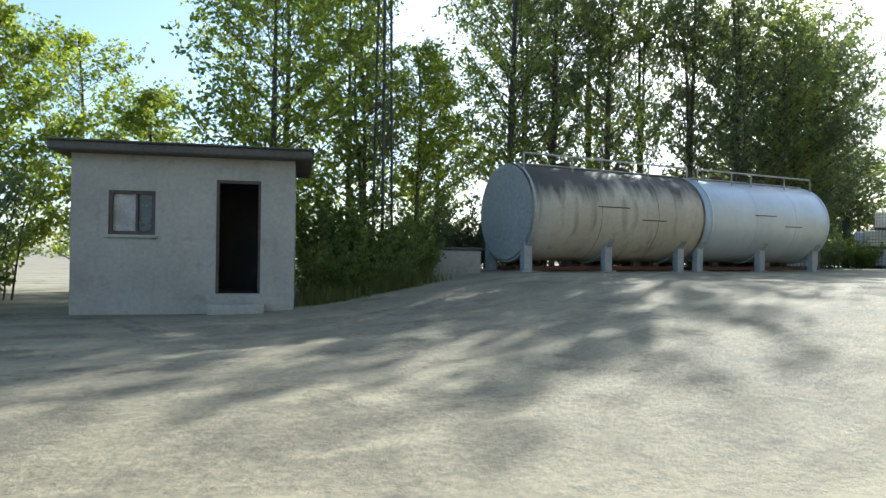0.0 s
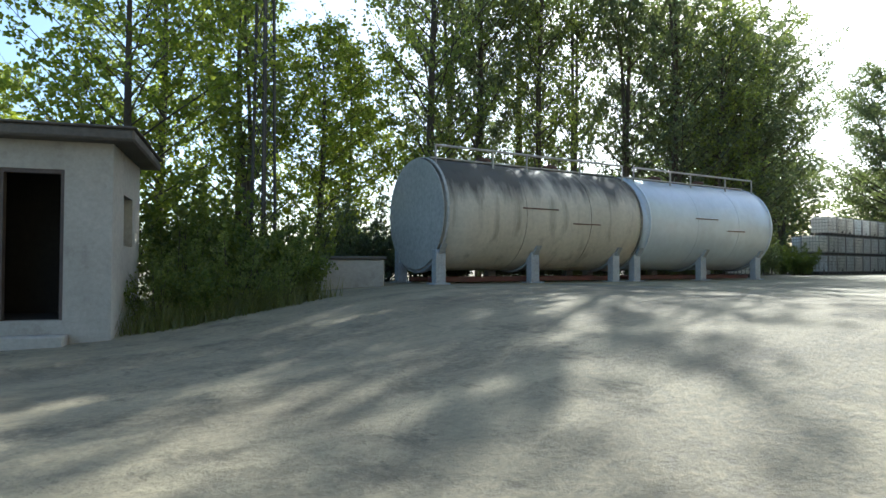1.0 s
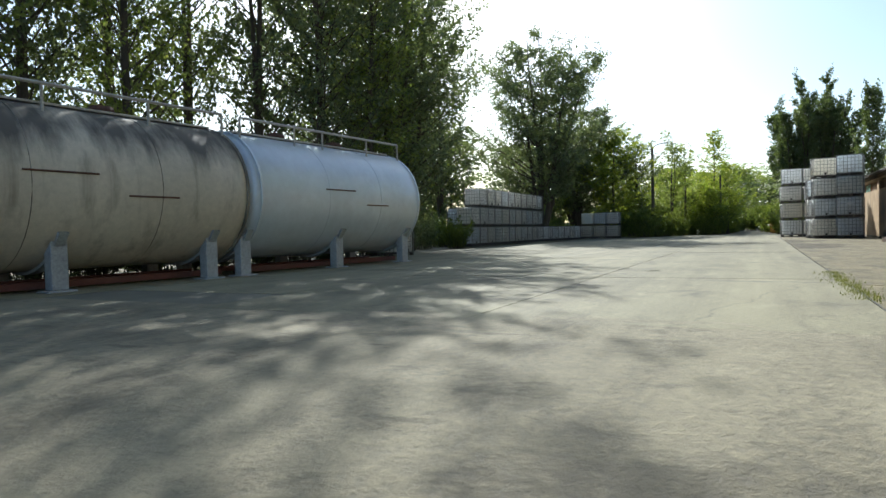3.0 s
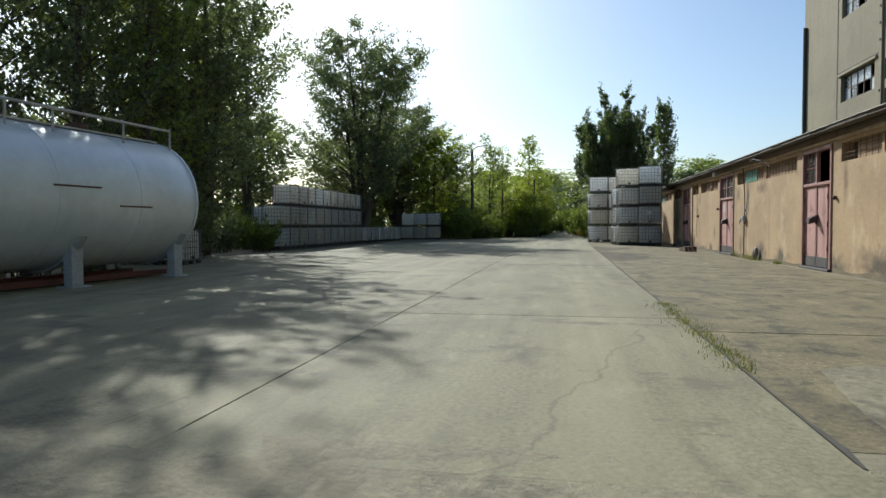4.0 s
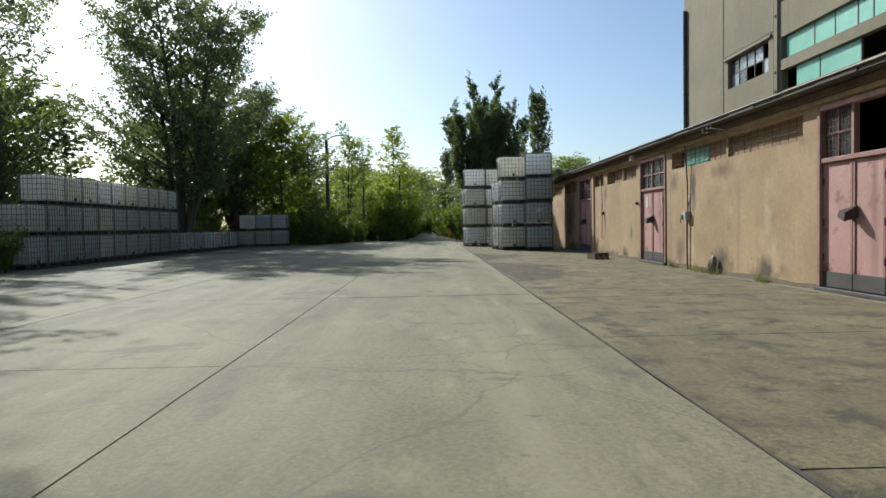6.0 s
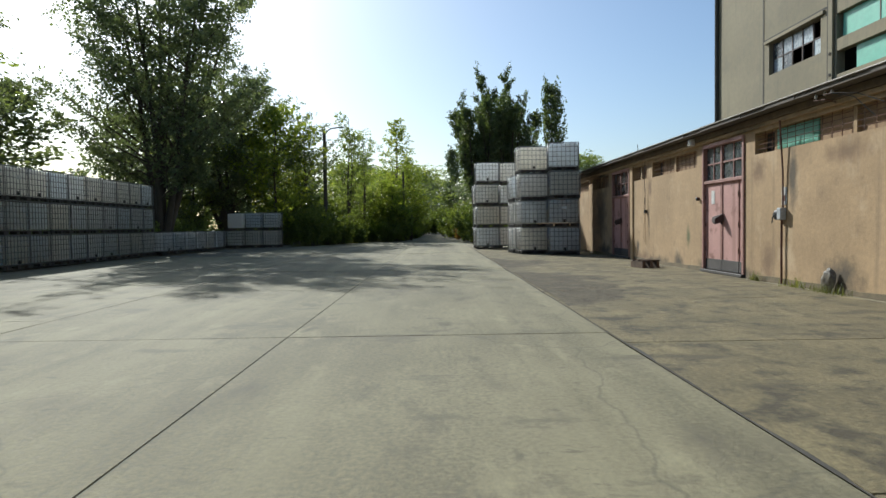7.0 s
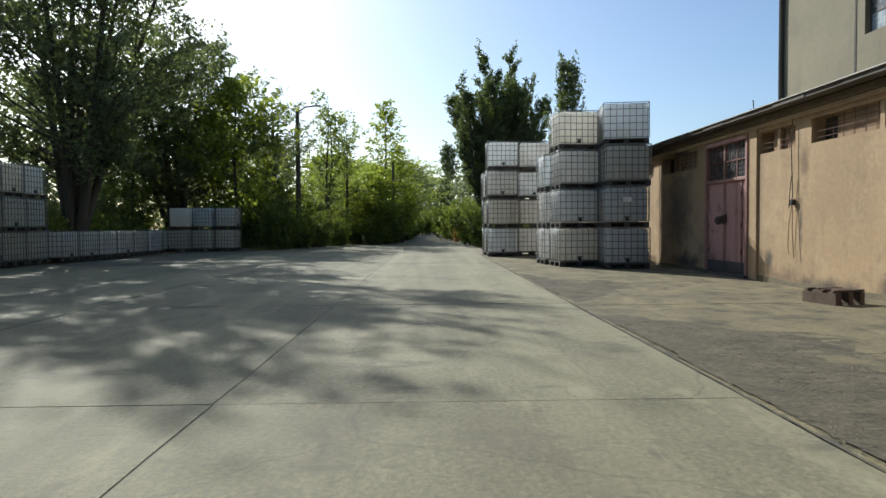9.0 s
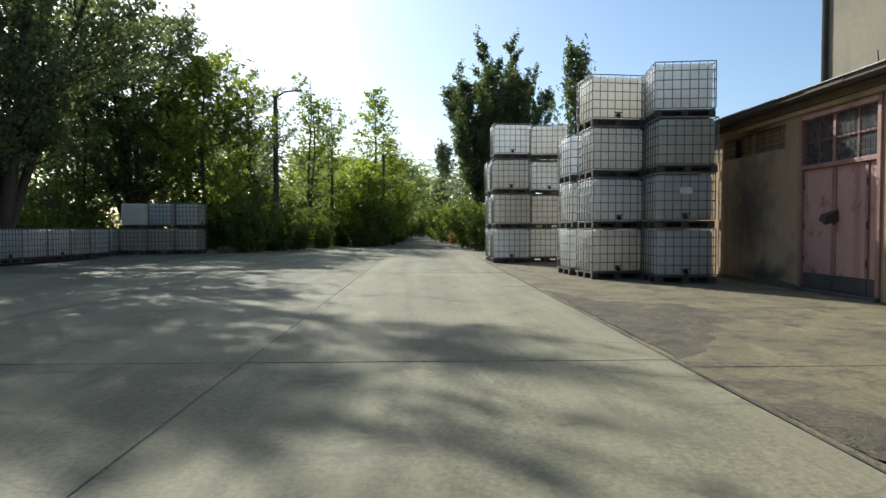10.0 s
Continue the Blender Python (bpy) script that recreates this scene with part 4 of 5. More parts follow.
# ---- hut ----
def hut():
    """Local x runs along the front, y outwards, from the corner nearest the tanks."""
    h = empty("guard_hut", pose(1.71, 15.03, -0.76, 0, 0, 160.0), "small grey rendered hut with dark doorway and flat roof", "hut")
    W, D, H = 4.08, 2.6, 3.05
    part("front_wall", panel_wall(W, H, 0.2, [(0.65, 1.49, 0.4, 2.63), (2.60, 3.43, 1.53, 2.37)]), M_HUT, h, "grey rendered front wall")
    part("back_wall", box(0, W, -D, -D + 0.2, 0, H), M_HUT, h)
    side = part("side_wall", panel_wall(D - 0.4, H, 0.2, [(0.75, 1.6, 1.53, 2.37)]), M_HUT, h)
    side.matrix_basis = pose(0, -0.2, 0, 0, 0, -90) @ pose(0, 0.2, 0)
    part("side_wall", box(W - 0.2, W, -D + 0.2, -0.2, 0, H), M_HUT, h)
    part("roof_slab", box(-0.34, W + 0.3, -D - 0.25, 0.36, H + 0.002, H + 0.17, 0.03), M_HUTROOF, h, "dark weathered roof slab")
    part("roof_felt", box(-0.37, W + 0.33, -D - 0.28, 0.39, H + 0.174, H + 0.21, 0.012), M_BITUMEN, h, "dark felt covering of the roof")
    # Floor and added partition carry the hut's indoor shade in their colour.
    part("floor_slab", box(0.2, W - 0.2, -D + 0.2, -0.2, 0.0, 0.39), M_INDOOR_SHADE, h)
    part("partition", box(0.21, W - 0.21, -1.95, -1.9, 0.39, H - 0.01), M_INDOOR_SHADE, h, "added near-black inner partition as indoor shade")
    part("step", box(0.56, 1.59, 0.003, 0.34, -0.05, 0.2, 0.02), M_HUT, h, "worn concrete doorstep")
    win = part("window_frame", box(2.60, 2.67, -0.15, -0.03, 1.53, 2.37), M_FRAME, h)
    for x0, x1, z0, z1 in ((3.37, 3.43, 1.53, 2.37), (2.67, 3.37, 2.31, 2.37), (2.67, 3.37, 1.53, 1.6), (2.92, 2.96, 1.6, 2.31)):
        part("frame_bar", box(x0, x1, -0.15, -0.03, z0, z1), M_FRAME, win)
    part("pane", box(2.96, 3.37, -0.11, -0.105, 1.6, 2.31), M_RAIL, win, "grey boarded pane")
    part("pane", box(2.67, 2.92, -0.11, -0.105, 1.6, 2.31), M_PANE, win)
    part("window_sill", box(2.55, 3.49, -0.02, 0.05, 1.47, 1.526, 0.006), M_HUT, win)
    door = part("door_frame", box(0.65, 0.70, -0.16, -0.02, 0.4, 2.63), M_FRAME, h)
    part("frame_bar", box(1.44, 1.49, -0.16, -0.02, 0.4, 2.63), M_FRAME, door)
    part("frame_bar", box(0.70, 1.44, -0.16, -0.02, 2.57, 2.63), M_FRAME, door)
    return h


hut()


# ---- lattice power pole and lamp posts ----
def lattice_pole(m, H=11.5):
    p = empty("lattice_pole", m, "dark steel lattice power pole among the trees", "power pole")
    def half(z):
        return 0.2 - 0.11 * z / H
    corners = ((-1, -1), (1, -1), (1, 1), (-1, 1))
    for sx, sy in corners:
        part("upright", tube([(sx * half(0), sy * half(0), 0), (sx * half(H), sy * half(H), H)], 0.035, 4), M_POLEC, p)
    k = 22
    for i in range(k):
        z0, z1 = H * i / k, H * (i + 1) / k
        for (ax, ay), (bx, by) in zip(corners, corners[1:] + corners[:1]):
            part("brace", tube([(ax * half(z0), ay * half(z0), z0), (bx * half(z1), by * half(z1), z1)], 0.014, 4), M_POLEC, p)
    for z in (H - 0.3, H - 1.1):
        part("cross_arm", box(-0.9, 0.9, -0.05, 0.05, z, z + 0.1), M_POLEC, p)
    return p


lattice_pole(pose(5.44, 18.5, -0.35, 0, 0, 20))


def lamp_post(m, H, label):
    p = empty("street_lamp", m, label, "street lamp")
    part("pole", tube([(0, 0, 0), (0, 0, H * 0.5), (0, 0, H)], [0.17, 0.15, 0.12], 10), M_POLEC, p)
    part("arm", tube([(0, 0, H - 0.1), (0.0, -0.5, H + 0.22), (0, -1.1, H + 0.3)], 0.05, 6), M_POLEC, p)
    part("lamp_head", box(-0.09, 0.09, -1.5, -1.05, H + 0.24, H + 0.36, 0.03), M_RAIL, p)
    return p


lamp_post(pose(69.63, 14.83, 0), 8.5, "dark street lamp post at the edge of the yard")
post = empty("utility_post", pose(75.5, 9.14, 0), "dark wooden utility post among young trees", "post")
part("pole", tube([(0, 0, 0), (0, 0, 5.9)], [0.11, 0.08], 8), M_POLEC, post)


# ---- broken pallet by the wall ----
def pallet_scrap():
    p = empty("broken_pallet", pose(38.25, 0.95, 0.0, 0, 0, 12) @ Matrix.Diagonal((0.56, 0.8, 1.1, 1)), "broken weathered wooden pallet lying by the wall", "pallet")
    for k, y in enumerate((-0.26, 0.0, 0.26)):
        part("bearer", box(-0.55, 0.55, y - 0.05, y + 0.05, -0.02, 0.17, 0.006), M_WOOD, p)
    for k in range(6):
        x = -0.44 + k * 0.17
        if k != 3:
            part("board", box(x - 0.06, x + 0.06, -0.34, 0.34 - 0.12 * (k % 3 == 1), 0.173, 0.2, 0.004), M_WOOD, p)
    part("board", box(-0.55, 0.55, 0.3, 0.34, 0.0, 0.15), M_WOOD, p)
    return p


pallet_scrap()
rag = empty("plastic_sack", pose(31.3, 0.2, -0.01, 0, 0, 15), "crumpled grey plastic sack leaning on the wall", "sack")
bm = bmesh.new()
bmesh.ops.create_icosphere(bm, subdivisions=4, radius=0.15)
for v in bm.verts:
    v.co *= 1 + 0.4 * noise.noise(v.co * 7) + 0.12 * noise.noise(v.co * 22)
    v.co = Vector((v.co.x * 0.95, v.co.y * 0.42 - 0.1, max(v.co.z * 1.5 + 0.19, 0.0)))
part("body", bm, M_SACK, rag)
for rx, ry, rs in ((6.3, 20.6, 0.3), (5.7, 19.9, 0.2), (7.6, 20.2, 0.24)):
    stone = empty("stone", pose(rx, ry, ground_z(rx) - 0.03, 0, 0, rx * 50), "pale rounded stone lying under the trees", "stone", "pale stones")
    bm = bmesh.new()
    bmesh.ops.create_icosphere(bm, subdivisions=3, radius=rs)
    for v in bm.verts:
        v.co *= 1 + 0.25 * noise.noise(v.co * 3 + Vector((rx, 0, 0)))
        v.co.z = max(v.co.z * 0.75 + rs * 0.5, 0.0)
    part("body", bm, M_WHITE, stone, smooth=True)
blk = empty("concrete_block", pose(7.55, 18.1, -0.12, 0, 0, -30), "low grey concrete block beside the tank", "concrete block")
part("body", box(-0.75, 0.75, -0.4, 0.4, -0.1, 0.72, 0.03), M_HUT, blk)
part("cap", box(-0.8, 0.8, -0.45, 0.45, 0.722, 0.8, 0.02), M_HUTROOF, blk)


# ---- trees and plants ----
def leaf_mesh(name, centres, radii, per, size, material, seed, flat=0.8, droop=0.0):
    """Many small folded leaves scattered round the ends of twigs."""
    rg = np.random.default_rng(seed)
    c = np.repeat(np.array(centres, float), per, axis=0)
    r = np.repeat(np.array(radii, float), per)
    n = len(c)
    d = rg.normal(size=(n, 3))
    d /= np.linalg.norm(d, axis=1)[:, None]
    p = c + d * (r * rg.random(n) ** 0.45)[:, None] * np.array([1, 1, flat])
    p[:, 2] -= droop * rg.random(n) * r
    a = rg.normal(size=(n, 3))
    a[:, 2] -= 0.35
    a /= np.linalg.norm(a, axis=1)[:, None]
    b = np.cross(a, rg.normal(size=(n, 3)))
    b /= np.linalg.norm(b, axis=1)[:, None]
    k = np.cross(a, b)
    s = (size * rg.uniform(0.65, 1.35, n))[:, None]
    v = np.empty((n, 4, 3))
    v[:, 0] = p
    v[:, 1] = p + s * (0.5 * a + 0.36 * b + 0.12 * k)
    v[:, 2] = p + s * a
    v[:, 3] = p + s * (0.5 * a - 0.36 * b + 0.12 * k)
    idx = np.arange(n)[:, None] * 4
    f = np.concatenate([idx + [0, 1, 2], idx + [0, 2, 3]])
    me = bpy.data.meshes.new(name)
    me.from_pydata(v.reshape(-1, 3).tolist(), [], f.tolist())
    me.materials.append(material)
    return me


def spray(rg, start, way, length, rise, samples, spots, loose):
    """Leaf places along one twig that bends upwards."""
    for k in range(samples):
        q = (k + rg.random()) / samples
        p = start + way * (length * q)
        p.z += length * (rise * q + 0.2 * q * q)
        spots.append(p + Vector((rg.gauss(0, loose), rg.gauss(0, loose), rg.gauss(0, loose))))


def tree_kind(seed, H, spread, base, material, limbs, twigs, samples, leaf, shape, rise=0.8, stems=1, fan=0.09, short=0.75, trunk=0.16, per=4, tuft=0.13, low=0.25, curl=0.12, lumpy=0.9, plumes=0.0):
    """A tree grown from its trunk: limbs that rise outwards, twigs along them, small tufts of leaves along the twigs.
    shape(u) gives the crown's half width at the height u from 0 to 1; rise is the slope of the limbs."""
    rg = random.Random(seed)
    bm = bmesh.new()
    spines = []
    for k in range(stems):
        ang, lean = 2 * math.pi * k / max(stems, 1) + rg.random(), (0.0 if k == 0 else fan) * rg.uniform(0.5, 1.2)
        hs = H * (1.0 if k == 0 else rg.uniform(short, 0.98) if plumes == 0 else 1 - plumes * (lean / (fan * 1.2)) ** 1.4)
        bend = rg.uniform(-0.25, 0.25)
        pts = []
        for m in range(11):
            q = m / 10
            out = lean * hs * (q + bend * q * (1 - q))
            pts.append(Vector((out * math.cos(ang) + 0.014 * H * q * math.sin(6 * q + seed + k), out * math.sin(ang) + 0.014 * H * q * math.cos(5 * q + k), hs * q)))
        spines.append(pts)
        add_tube(bm, pts, [trunk * (1 - 0.92 * q / 10) / (1 if stems < 4 else 1.25) + 0.01 for q in range(11)], 7)
    spots, turn = [], rg.random() * 6
    for n in range(limbs):
        u = (n + rg.random()) / limbs
        pts = spines[rg.randrange(len(spines))]
        turn += 2.4 + rg.uniform(-0.5, 0.5)
        z = base + (pts[-1].z * 0.985 - base) * u
        q = min(z / pts[-1].z * 10, 9.99)
        start = pts[int(q)].lerp(pts[int(q) + 1], q - int(q))
        lump = 1.0 + lumpy * noise.noise((1.4 * math.cos(turn) + seed, 1.4 * math.sin(turn), z * 0.42))
        length = max(0.25, shape(u) * spread * lump * rg.uniform(0.55, 1.15))
        slope = rise * rg.uniform(0.6, 1.35)
        way = Vector((math.cos(turn), math.sin(turn), 0))
        side = Vector((-way.y, way.x, 0)) * rg.uniform(-0.3, 0.3)
        def along(t):
            return start + way * (length * t) + side * (length * t * t) + Vector((0, 0, length * (slope * t + curl * t * t)))
        r0 = max(trunk * 0.3 * (1 - 0.8 * u) * min(1.0, length / spread + 0.2), 0.012)
        add_tube(bm, [along(t) for t in (0, 0.35, 0.7, 1)], [r0, r0 * 0.7, r0 * 0.4, 0.005], 5, False)
        count = max(3, int(twigs * (0.35 + 0.65 * length / spread)))
        for m in range(count):
            t = low + (1 - low) * (m + rg.random()) / count
            a = turn + rg.choice((-1, 1)) * rg.uniform(0.3, 1.5)
            tw = Vector((math.cos(a), math.sin(a), 0))
            tl = length * rg.uniform(0.16, 0.4) * (1.25 - 0.6 * t) + 0.18
            st = along(t)
            up = slope * rg.uniform(0.2, 1.2) - 0.15
            if m % 3 == 0:
                e = st + tw * tl
                e.z += tl * (up + 0.2)
                add_tube(bm, [st, e], [max(r0 * 0.3, 0.007), 0.004], 3, False)
            spray(rg, st, tw, tl, up, samples, spots, tuft * 0.6)
    wood = finish("trunk", bm, M_BARK, True)
    return wood, leaf_mesh("crown", spots, [tuft * rg.uniform(0.6, 1.3) for _ in spots], per, leaf, material, seed, 0.9)


def round_shape(u):
    return math.sin(math.pi * min(u * 0.86 + 0.12, 1)) ** 0.7


def cone_shape(u):
    return max(0.12, (1 - u) ** 0.6) * min(1, 0.45 + u * 3)


def column_shape(u):
    return min(1, 0.4 + 2.2 * u) * (1 - u) ** 0.42 + 0.06


def egg_shape(u):
    return math.sin(math.pi * min(u * 0.8 + 0.16, 1)) ** 0.7 * (1.08 - 0.42 * u)


def fan_shape(u):
    return (0.35 + 0.65 * u) * (1 - u ** 5) + 0.05


KINDS = {
    "bright": tree_kind(1, 9.5, 2.5, 0.9, M_LEAF_BRIGHT, 62, 13, 5, 0.115, round_shape, 0.75, trunk=0.11),
    "bright_b": tree_kind(2, 8.0, 2.3, 0.5, M_LEAF_BRIGHT, 66, 15, 5, 0.115, cone_shape, 0.65, trunk=0.09),
    "tall": tree_kind(3, 13.5, 2.7, 1.8, M_LEAF_MID, 72, 13, 5, 0.12, round_shape, 0.95, trunk=0.15),
    "tall_b": tree_kind(4, 12.0, 2.5, 2.4, M_LEAF_DARK, 64, 12, 5, 0.12, round_shape, 0.9, stems=2, fan=0.07, trunk=0.12),
    "tall_c": tree_kind(5, 14.0, 3.3, 1.2, M_LEAF_DARK, 80, 14, 5, 0.135, round_shape, 0.7, stems=2, fan=0.1, trunk=0.15, lumpy=0.5),
    "great": tree_kind(6, 17.0, 4.6, 2.8, M_LEAF_DARK, 178, 18, 5, 0.165, egg_shape, 0.62, stems=7, fan=0.25, short=0.7, trunk=0.24, per=4, tuft=0.2, lumpy=0.55),
    "poplar": tree_kind(7, 18.6, 1.35, 2.4, M_LEAF_POPLAR, 330, 13, 5, 0.2, column_shape, 1.9, stems=15, fan=0.27, trunk=0.15, tuft=0.17, curl=0.5, lumpy=0.4, plumes=0.4),
    "poplar_slim": tree_kind(8, 13.0, 1.5, 0.6, M_LEAF_POPLAR, 84, 12, 4, 0.19, column_shape, 1.9, trunk=0.16, tuft=0.17, curl=0.4),
    "young": tree_kind(9, 9.8, 1.75, 0.5, M_LEAF_BRIGHT, 56, 9, 4, 0.15, cone_shape, 1.0, trunk=0.08, per=3),
    "young_b": tree_kind(10, 8.4, 2.0, 0.6, M_LEAF_MID, 54, 10, 4, 0.19, round_shape, 0.8, trunk=0.09, per=3, tuft=0.18),
    "thin": tree_kind(12, 9.5, 1.8, 2.0, M_LEAF_MID, 44, 9, 4, 0.15, fan_shape, 1.2, stems=2, fan=0.06, trunk=0.08, per=3),
    "far_tall": tree_kind(13, 13.5, 2.9, 0.8, M_LEAF_MID, 66, 11, 4, 0.26, round_shape, 0.8, trunk=0.15, per=3, tuft=0.28),
    "far_tall_b": tree_kind(14, 12.0, 2.6, 0.8, M_LEAF_DARK, 60, 11, 4, 0.26, round_shape, 0.8, trunk=0.13, per=3, tuft=0.28),
    "far_bright": tree_kind(15, 9.5, 2.5, 0.5, M_LEAF_BRIGHT, 56, 11, 4, 0.23, round_shape, 0.7, trunk=0.11, per=3, tuft=0.24),
}
FAR_KIND = {"tall": "far_tall", "tall_b": "far_tall_b", "tall_c": "far_tall_b", "bright": "far_bright"}


def bush_kind(seed, H, R, material, stems, twigs, samples, leaf, per=4):
    """A shrub of many arching stems with leafy twigs, uneven at the top."""
    rg = random.Random(seed)
    bm = bmesh.new()
    spots = []
    for k in range(stems):
        a, h, out = 2.4 * k + rg.uniform(-0.4, 0.4), H * rg.uniform(0.45, 1.1), R * math.sqrt(rg.random())
        way = Vector((math.cos(a), math.sin(a), 0))
        foot = way * (out * 0.45)
        pts = [foot + way * (out * 0.55 * q * q) + Vector((0.06 * math.sin(5 * q + k), 0.06 * math.cos(4 * q + k), h * q)) for q in (0, 0.25, 0.5, 0.75, 1)]
        add_tube(bm, pts, [0.02, 0.016, 0.012, 0.008, 0.004], 4, False)
        for m in range(twigs):
            t = 0.12 + 0.88 * (m + rg.random()) / twigs
            p = pts[min(int(t * 4), 3)].lerp(pts[min(int(t * 4) + 1, 4)], t * 4 - min(int(t * 4), 3))
            b = rg.uniform(0, 6.28)
            spray(rg, p, Vector((math.cos(b), math.sin(b), 0)), rg.uniform(0.2, 0.55) * (1.2 - 0.6 * t), rg.uniform(0.0, 0.9), samples, spots, 0.06)
    return finish("stem", bm, M_BARK), leaf_mesh("foliage", spots, [0.1 * rg.uniform(0.6, 1.4) for _ in spots], per, leaf, material, seed)


BUSHES = {
    "hedge": bush_kind(21, 2.8, 1.7, M_LEAF_HEDGE, 34, 13, 4, 0.14),
    "hedge_b": bush_kind(22, 3.5, 1.8, M_LEAF_HEDGE, 36, 14, 4, 0.15),
    "orange": bush_kind(25, 1.7, 0.7, M_LEAF_ORANGE, 12, 8, 3, 0.13),
    "low": bush_kind(23, 1.4, 1.2, M_LEAF_MID, 24, 8, 4, 0.12),
    "grey": bush_kind(24, 2.4, 1.5, M_LEAF_DARK, 30, 12, 4, 0.1),
    "wild": bush_kind(26, 2.6, 1.3, M_LEAF_MID, 18, 9, 4, 0.09),
}


def tree(kind, x, y, h=1.0, w=1.0, turn=0.0, label="", group=""):
    t = empty("tree", pose(x, y, ground_z(x) - 0.05, 0, 0, turn) @ Matrix.Diagonal((w, w, h, 1)), label, "tree", group)
    mesh_part("trunk", KINDS[kind][0], t)
    mesh_part("crown", KINDS[kind][1], t)
    return t


def bush(kind, x, y, s=1.0, turn=0.0, label="leafy green shrub growing at the yard's edge", group="shrubs"):
    t = empty("shrub", pose(x, y, ground_z(x) - 0.03, 0, 0, turn) @ Matrix.Diagonal((s, s, s, 1)), label, "shrub", group)
    mesh_part("stem", BUSHES[kind][0], t)
    mesh_part("foliage", BUSHES[kind][1], t)
    return t


BEHIND = "trees behind the hut and tanks"
WOOD = [
    ("bright_b", -9.21, 20.64, 1.0), ("bright", -6.53, 24.29, 0.95), ("bright_b", -3.68, 23.36, 0.98), ("bright", -1.52, 26.48, 0.88), ("bright_b", 0.49, 25.01, 0.8),
    ("bright", 2.9, 20.3, 1.05), ("tall", 4.6, 24.4, 0.92), ("bright", 6.6, 23.4, 1.12), ("bright", 8.9, 22.6, 0.85), ("thin", 5.92, 20.81, 0.95), ("bright_b", 11.0, 24.6, 1.05),
    ("tall", 13.0, 22.4, 1.08), ("tall_b", 15.7, 23.0, 1.22), ("tall", 18.2, 22.2, 1.0), ("tall_b", 21.0, 23.0, 1.16), ("tall_b", 23.2, 21.8, 1.22), ("tall_c", 16.6, 26.0, 1.05), ("tall_b", 19.7, 24.8, 1.05),
    ("tall_c", 25.5, 21.0, 1.0), ("tall", 27.8, 20.2, 0.95), ("tall_c", 30.61, 20.97, 0.86), ("tall_b", 33.13, 22.67, 0.95), ("tall_c", 33.92, 21.68, 1.0), ("tall_b", 36.02, 23.17, 1.05),
    ("tall_c", 45.35, 25.49, 1.08), ("tall", 31.53, 24.45, 1.0), ("tall_c", 29.03, 23.16, 1.0),
]
rng_t = random.Random(5)
LABELS = {"bright": "bright green young tree lit through by the sun", "bright_b": "bright green pointed young tree", "tall": "tall slender green tree with open crown", "tall_b": "tall dark grey-green tree with gaps", "tall_c": "broad dark tree with dense low branches", "thin": "thin sparse tree with bare twigs", "young": "young yellow-green pointed tree", "young_b": "young rounded green tree"}
for kind, x, y, h in WOOD:
    tree(kind, x, y, h * (1.18 if 11 < x < 26 else 1.0), 1.05 + rng_t.uniform(-0.08, 0.12), rng_t.uniform(0, 360), LABELS[kind], BEHIND)
tree("great", 56.7, 21.9, 1.0, 1.06, 40, "great dark broad-crowned tree above the stacked containers")
tree("great", 67.96, 21.72, 0.8, 1.02, 200, "broad dark tree beside the great one, bare towards the ground")
tree("poplar", 88.94, 1.2, 0.95, 1.0, 10, "large dark many-stemmed poplar beyond the containers")
tree("poplar", 90.6, -1.4, 0.97, 1.0, 140, "large dark many-stemmed poplar beyond the containers")
tree("poplar_slim", 76.88, -3.75, 1.0, 0.85, 0, "slim columnar poplar behind the garages", "slim poplars")
tree("poplar_slim", 153.25, 2.0, 1.25, 1.5, 50, "slim columnar poplar far down the track", "slim poplars")
tree("young", 77.8, 9.9, 1.1, 1.5, 0, "slender young tree with pale yellow-green leaves")
tree("tall_b", 70.0, 16.5, 0.82, 1.0, 20, LABELS["tall_b"], "trees round the far end of the yard")
tree("young", 79.81, 8.66, 0.78, 1.3, 120, "slender young tree with pale yellow-green leaves")
bush("orange", 80.3, 4.3, 0.55, 0, "small shrub with orange-yellow leaves on the verge")
tree("thin", 72.2, 13.4, 1.05, 1.2, 80, "thin sparse tree with bare twigs beside the lamp post")
tree("thin", 74.4, 12.4, 0.92, 1.1, 10, "thin sparse tree with bare twigs beside the lamp post")
FAR = "trees round the far end of the yard"
YARD_END = [
    ("tall_c", 64.5, 27.5, 0.75, 1.1), ("tall_c", 71.0, 27.0, 0.7, 1.1), ("bright", 67.34, 18.04, 1.05, 1.1), ("young_b", 65.96, 23.49, 1.0, 1.1), ("tall_b", 45.07, 29.96, 0.85, 1.2), ("tall_b", 41.01, 31.87, 0.6, 1.1), ("tall", 49.16, 29.07, 0.72, 1.3),
    ("tall_b", 52.73, 28.16, 0.72, 1.3), ("young_b", 79.57, 14.25, 0.62, 1.2), ("young_b", 84.62, 11.36, 0.68, 1.2), ("young_b", 91.79, 10.26, 0.8, 1.3), ("young", 84.04, 9.0, 0.72, 1.1), ("bright", 99.05, 12.31, 0.85, 1.5),
    ("tall_b", 112.4, 11.71, 0.75, 1.8), ("bright", 107.41, 16.64, 0.9, 1.7), ("tall_b", 126.97, 17.25, 0.95, 2.2),
]
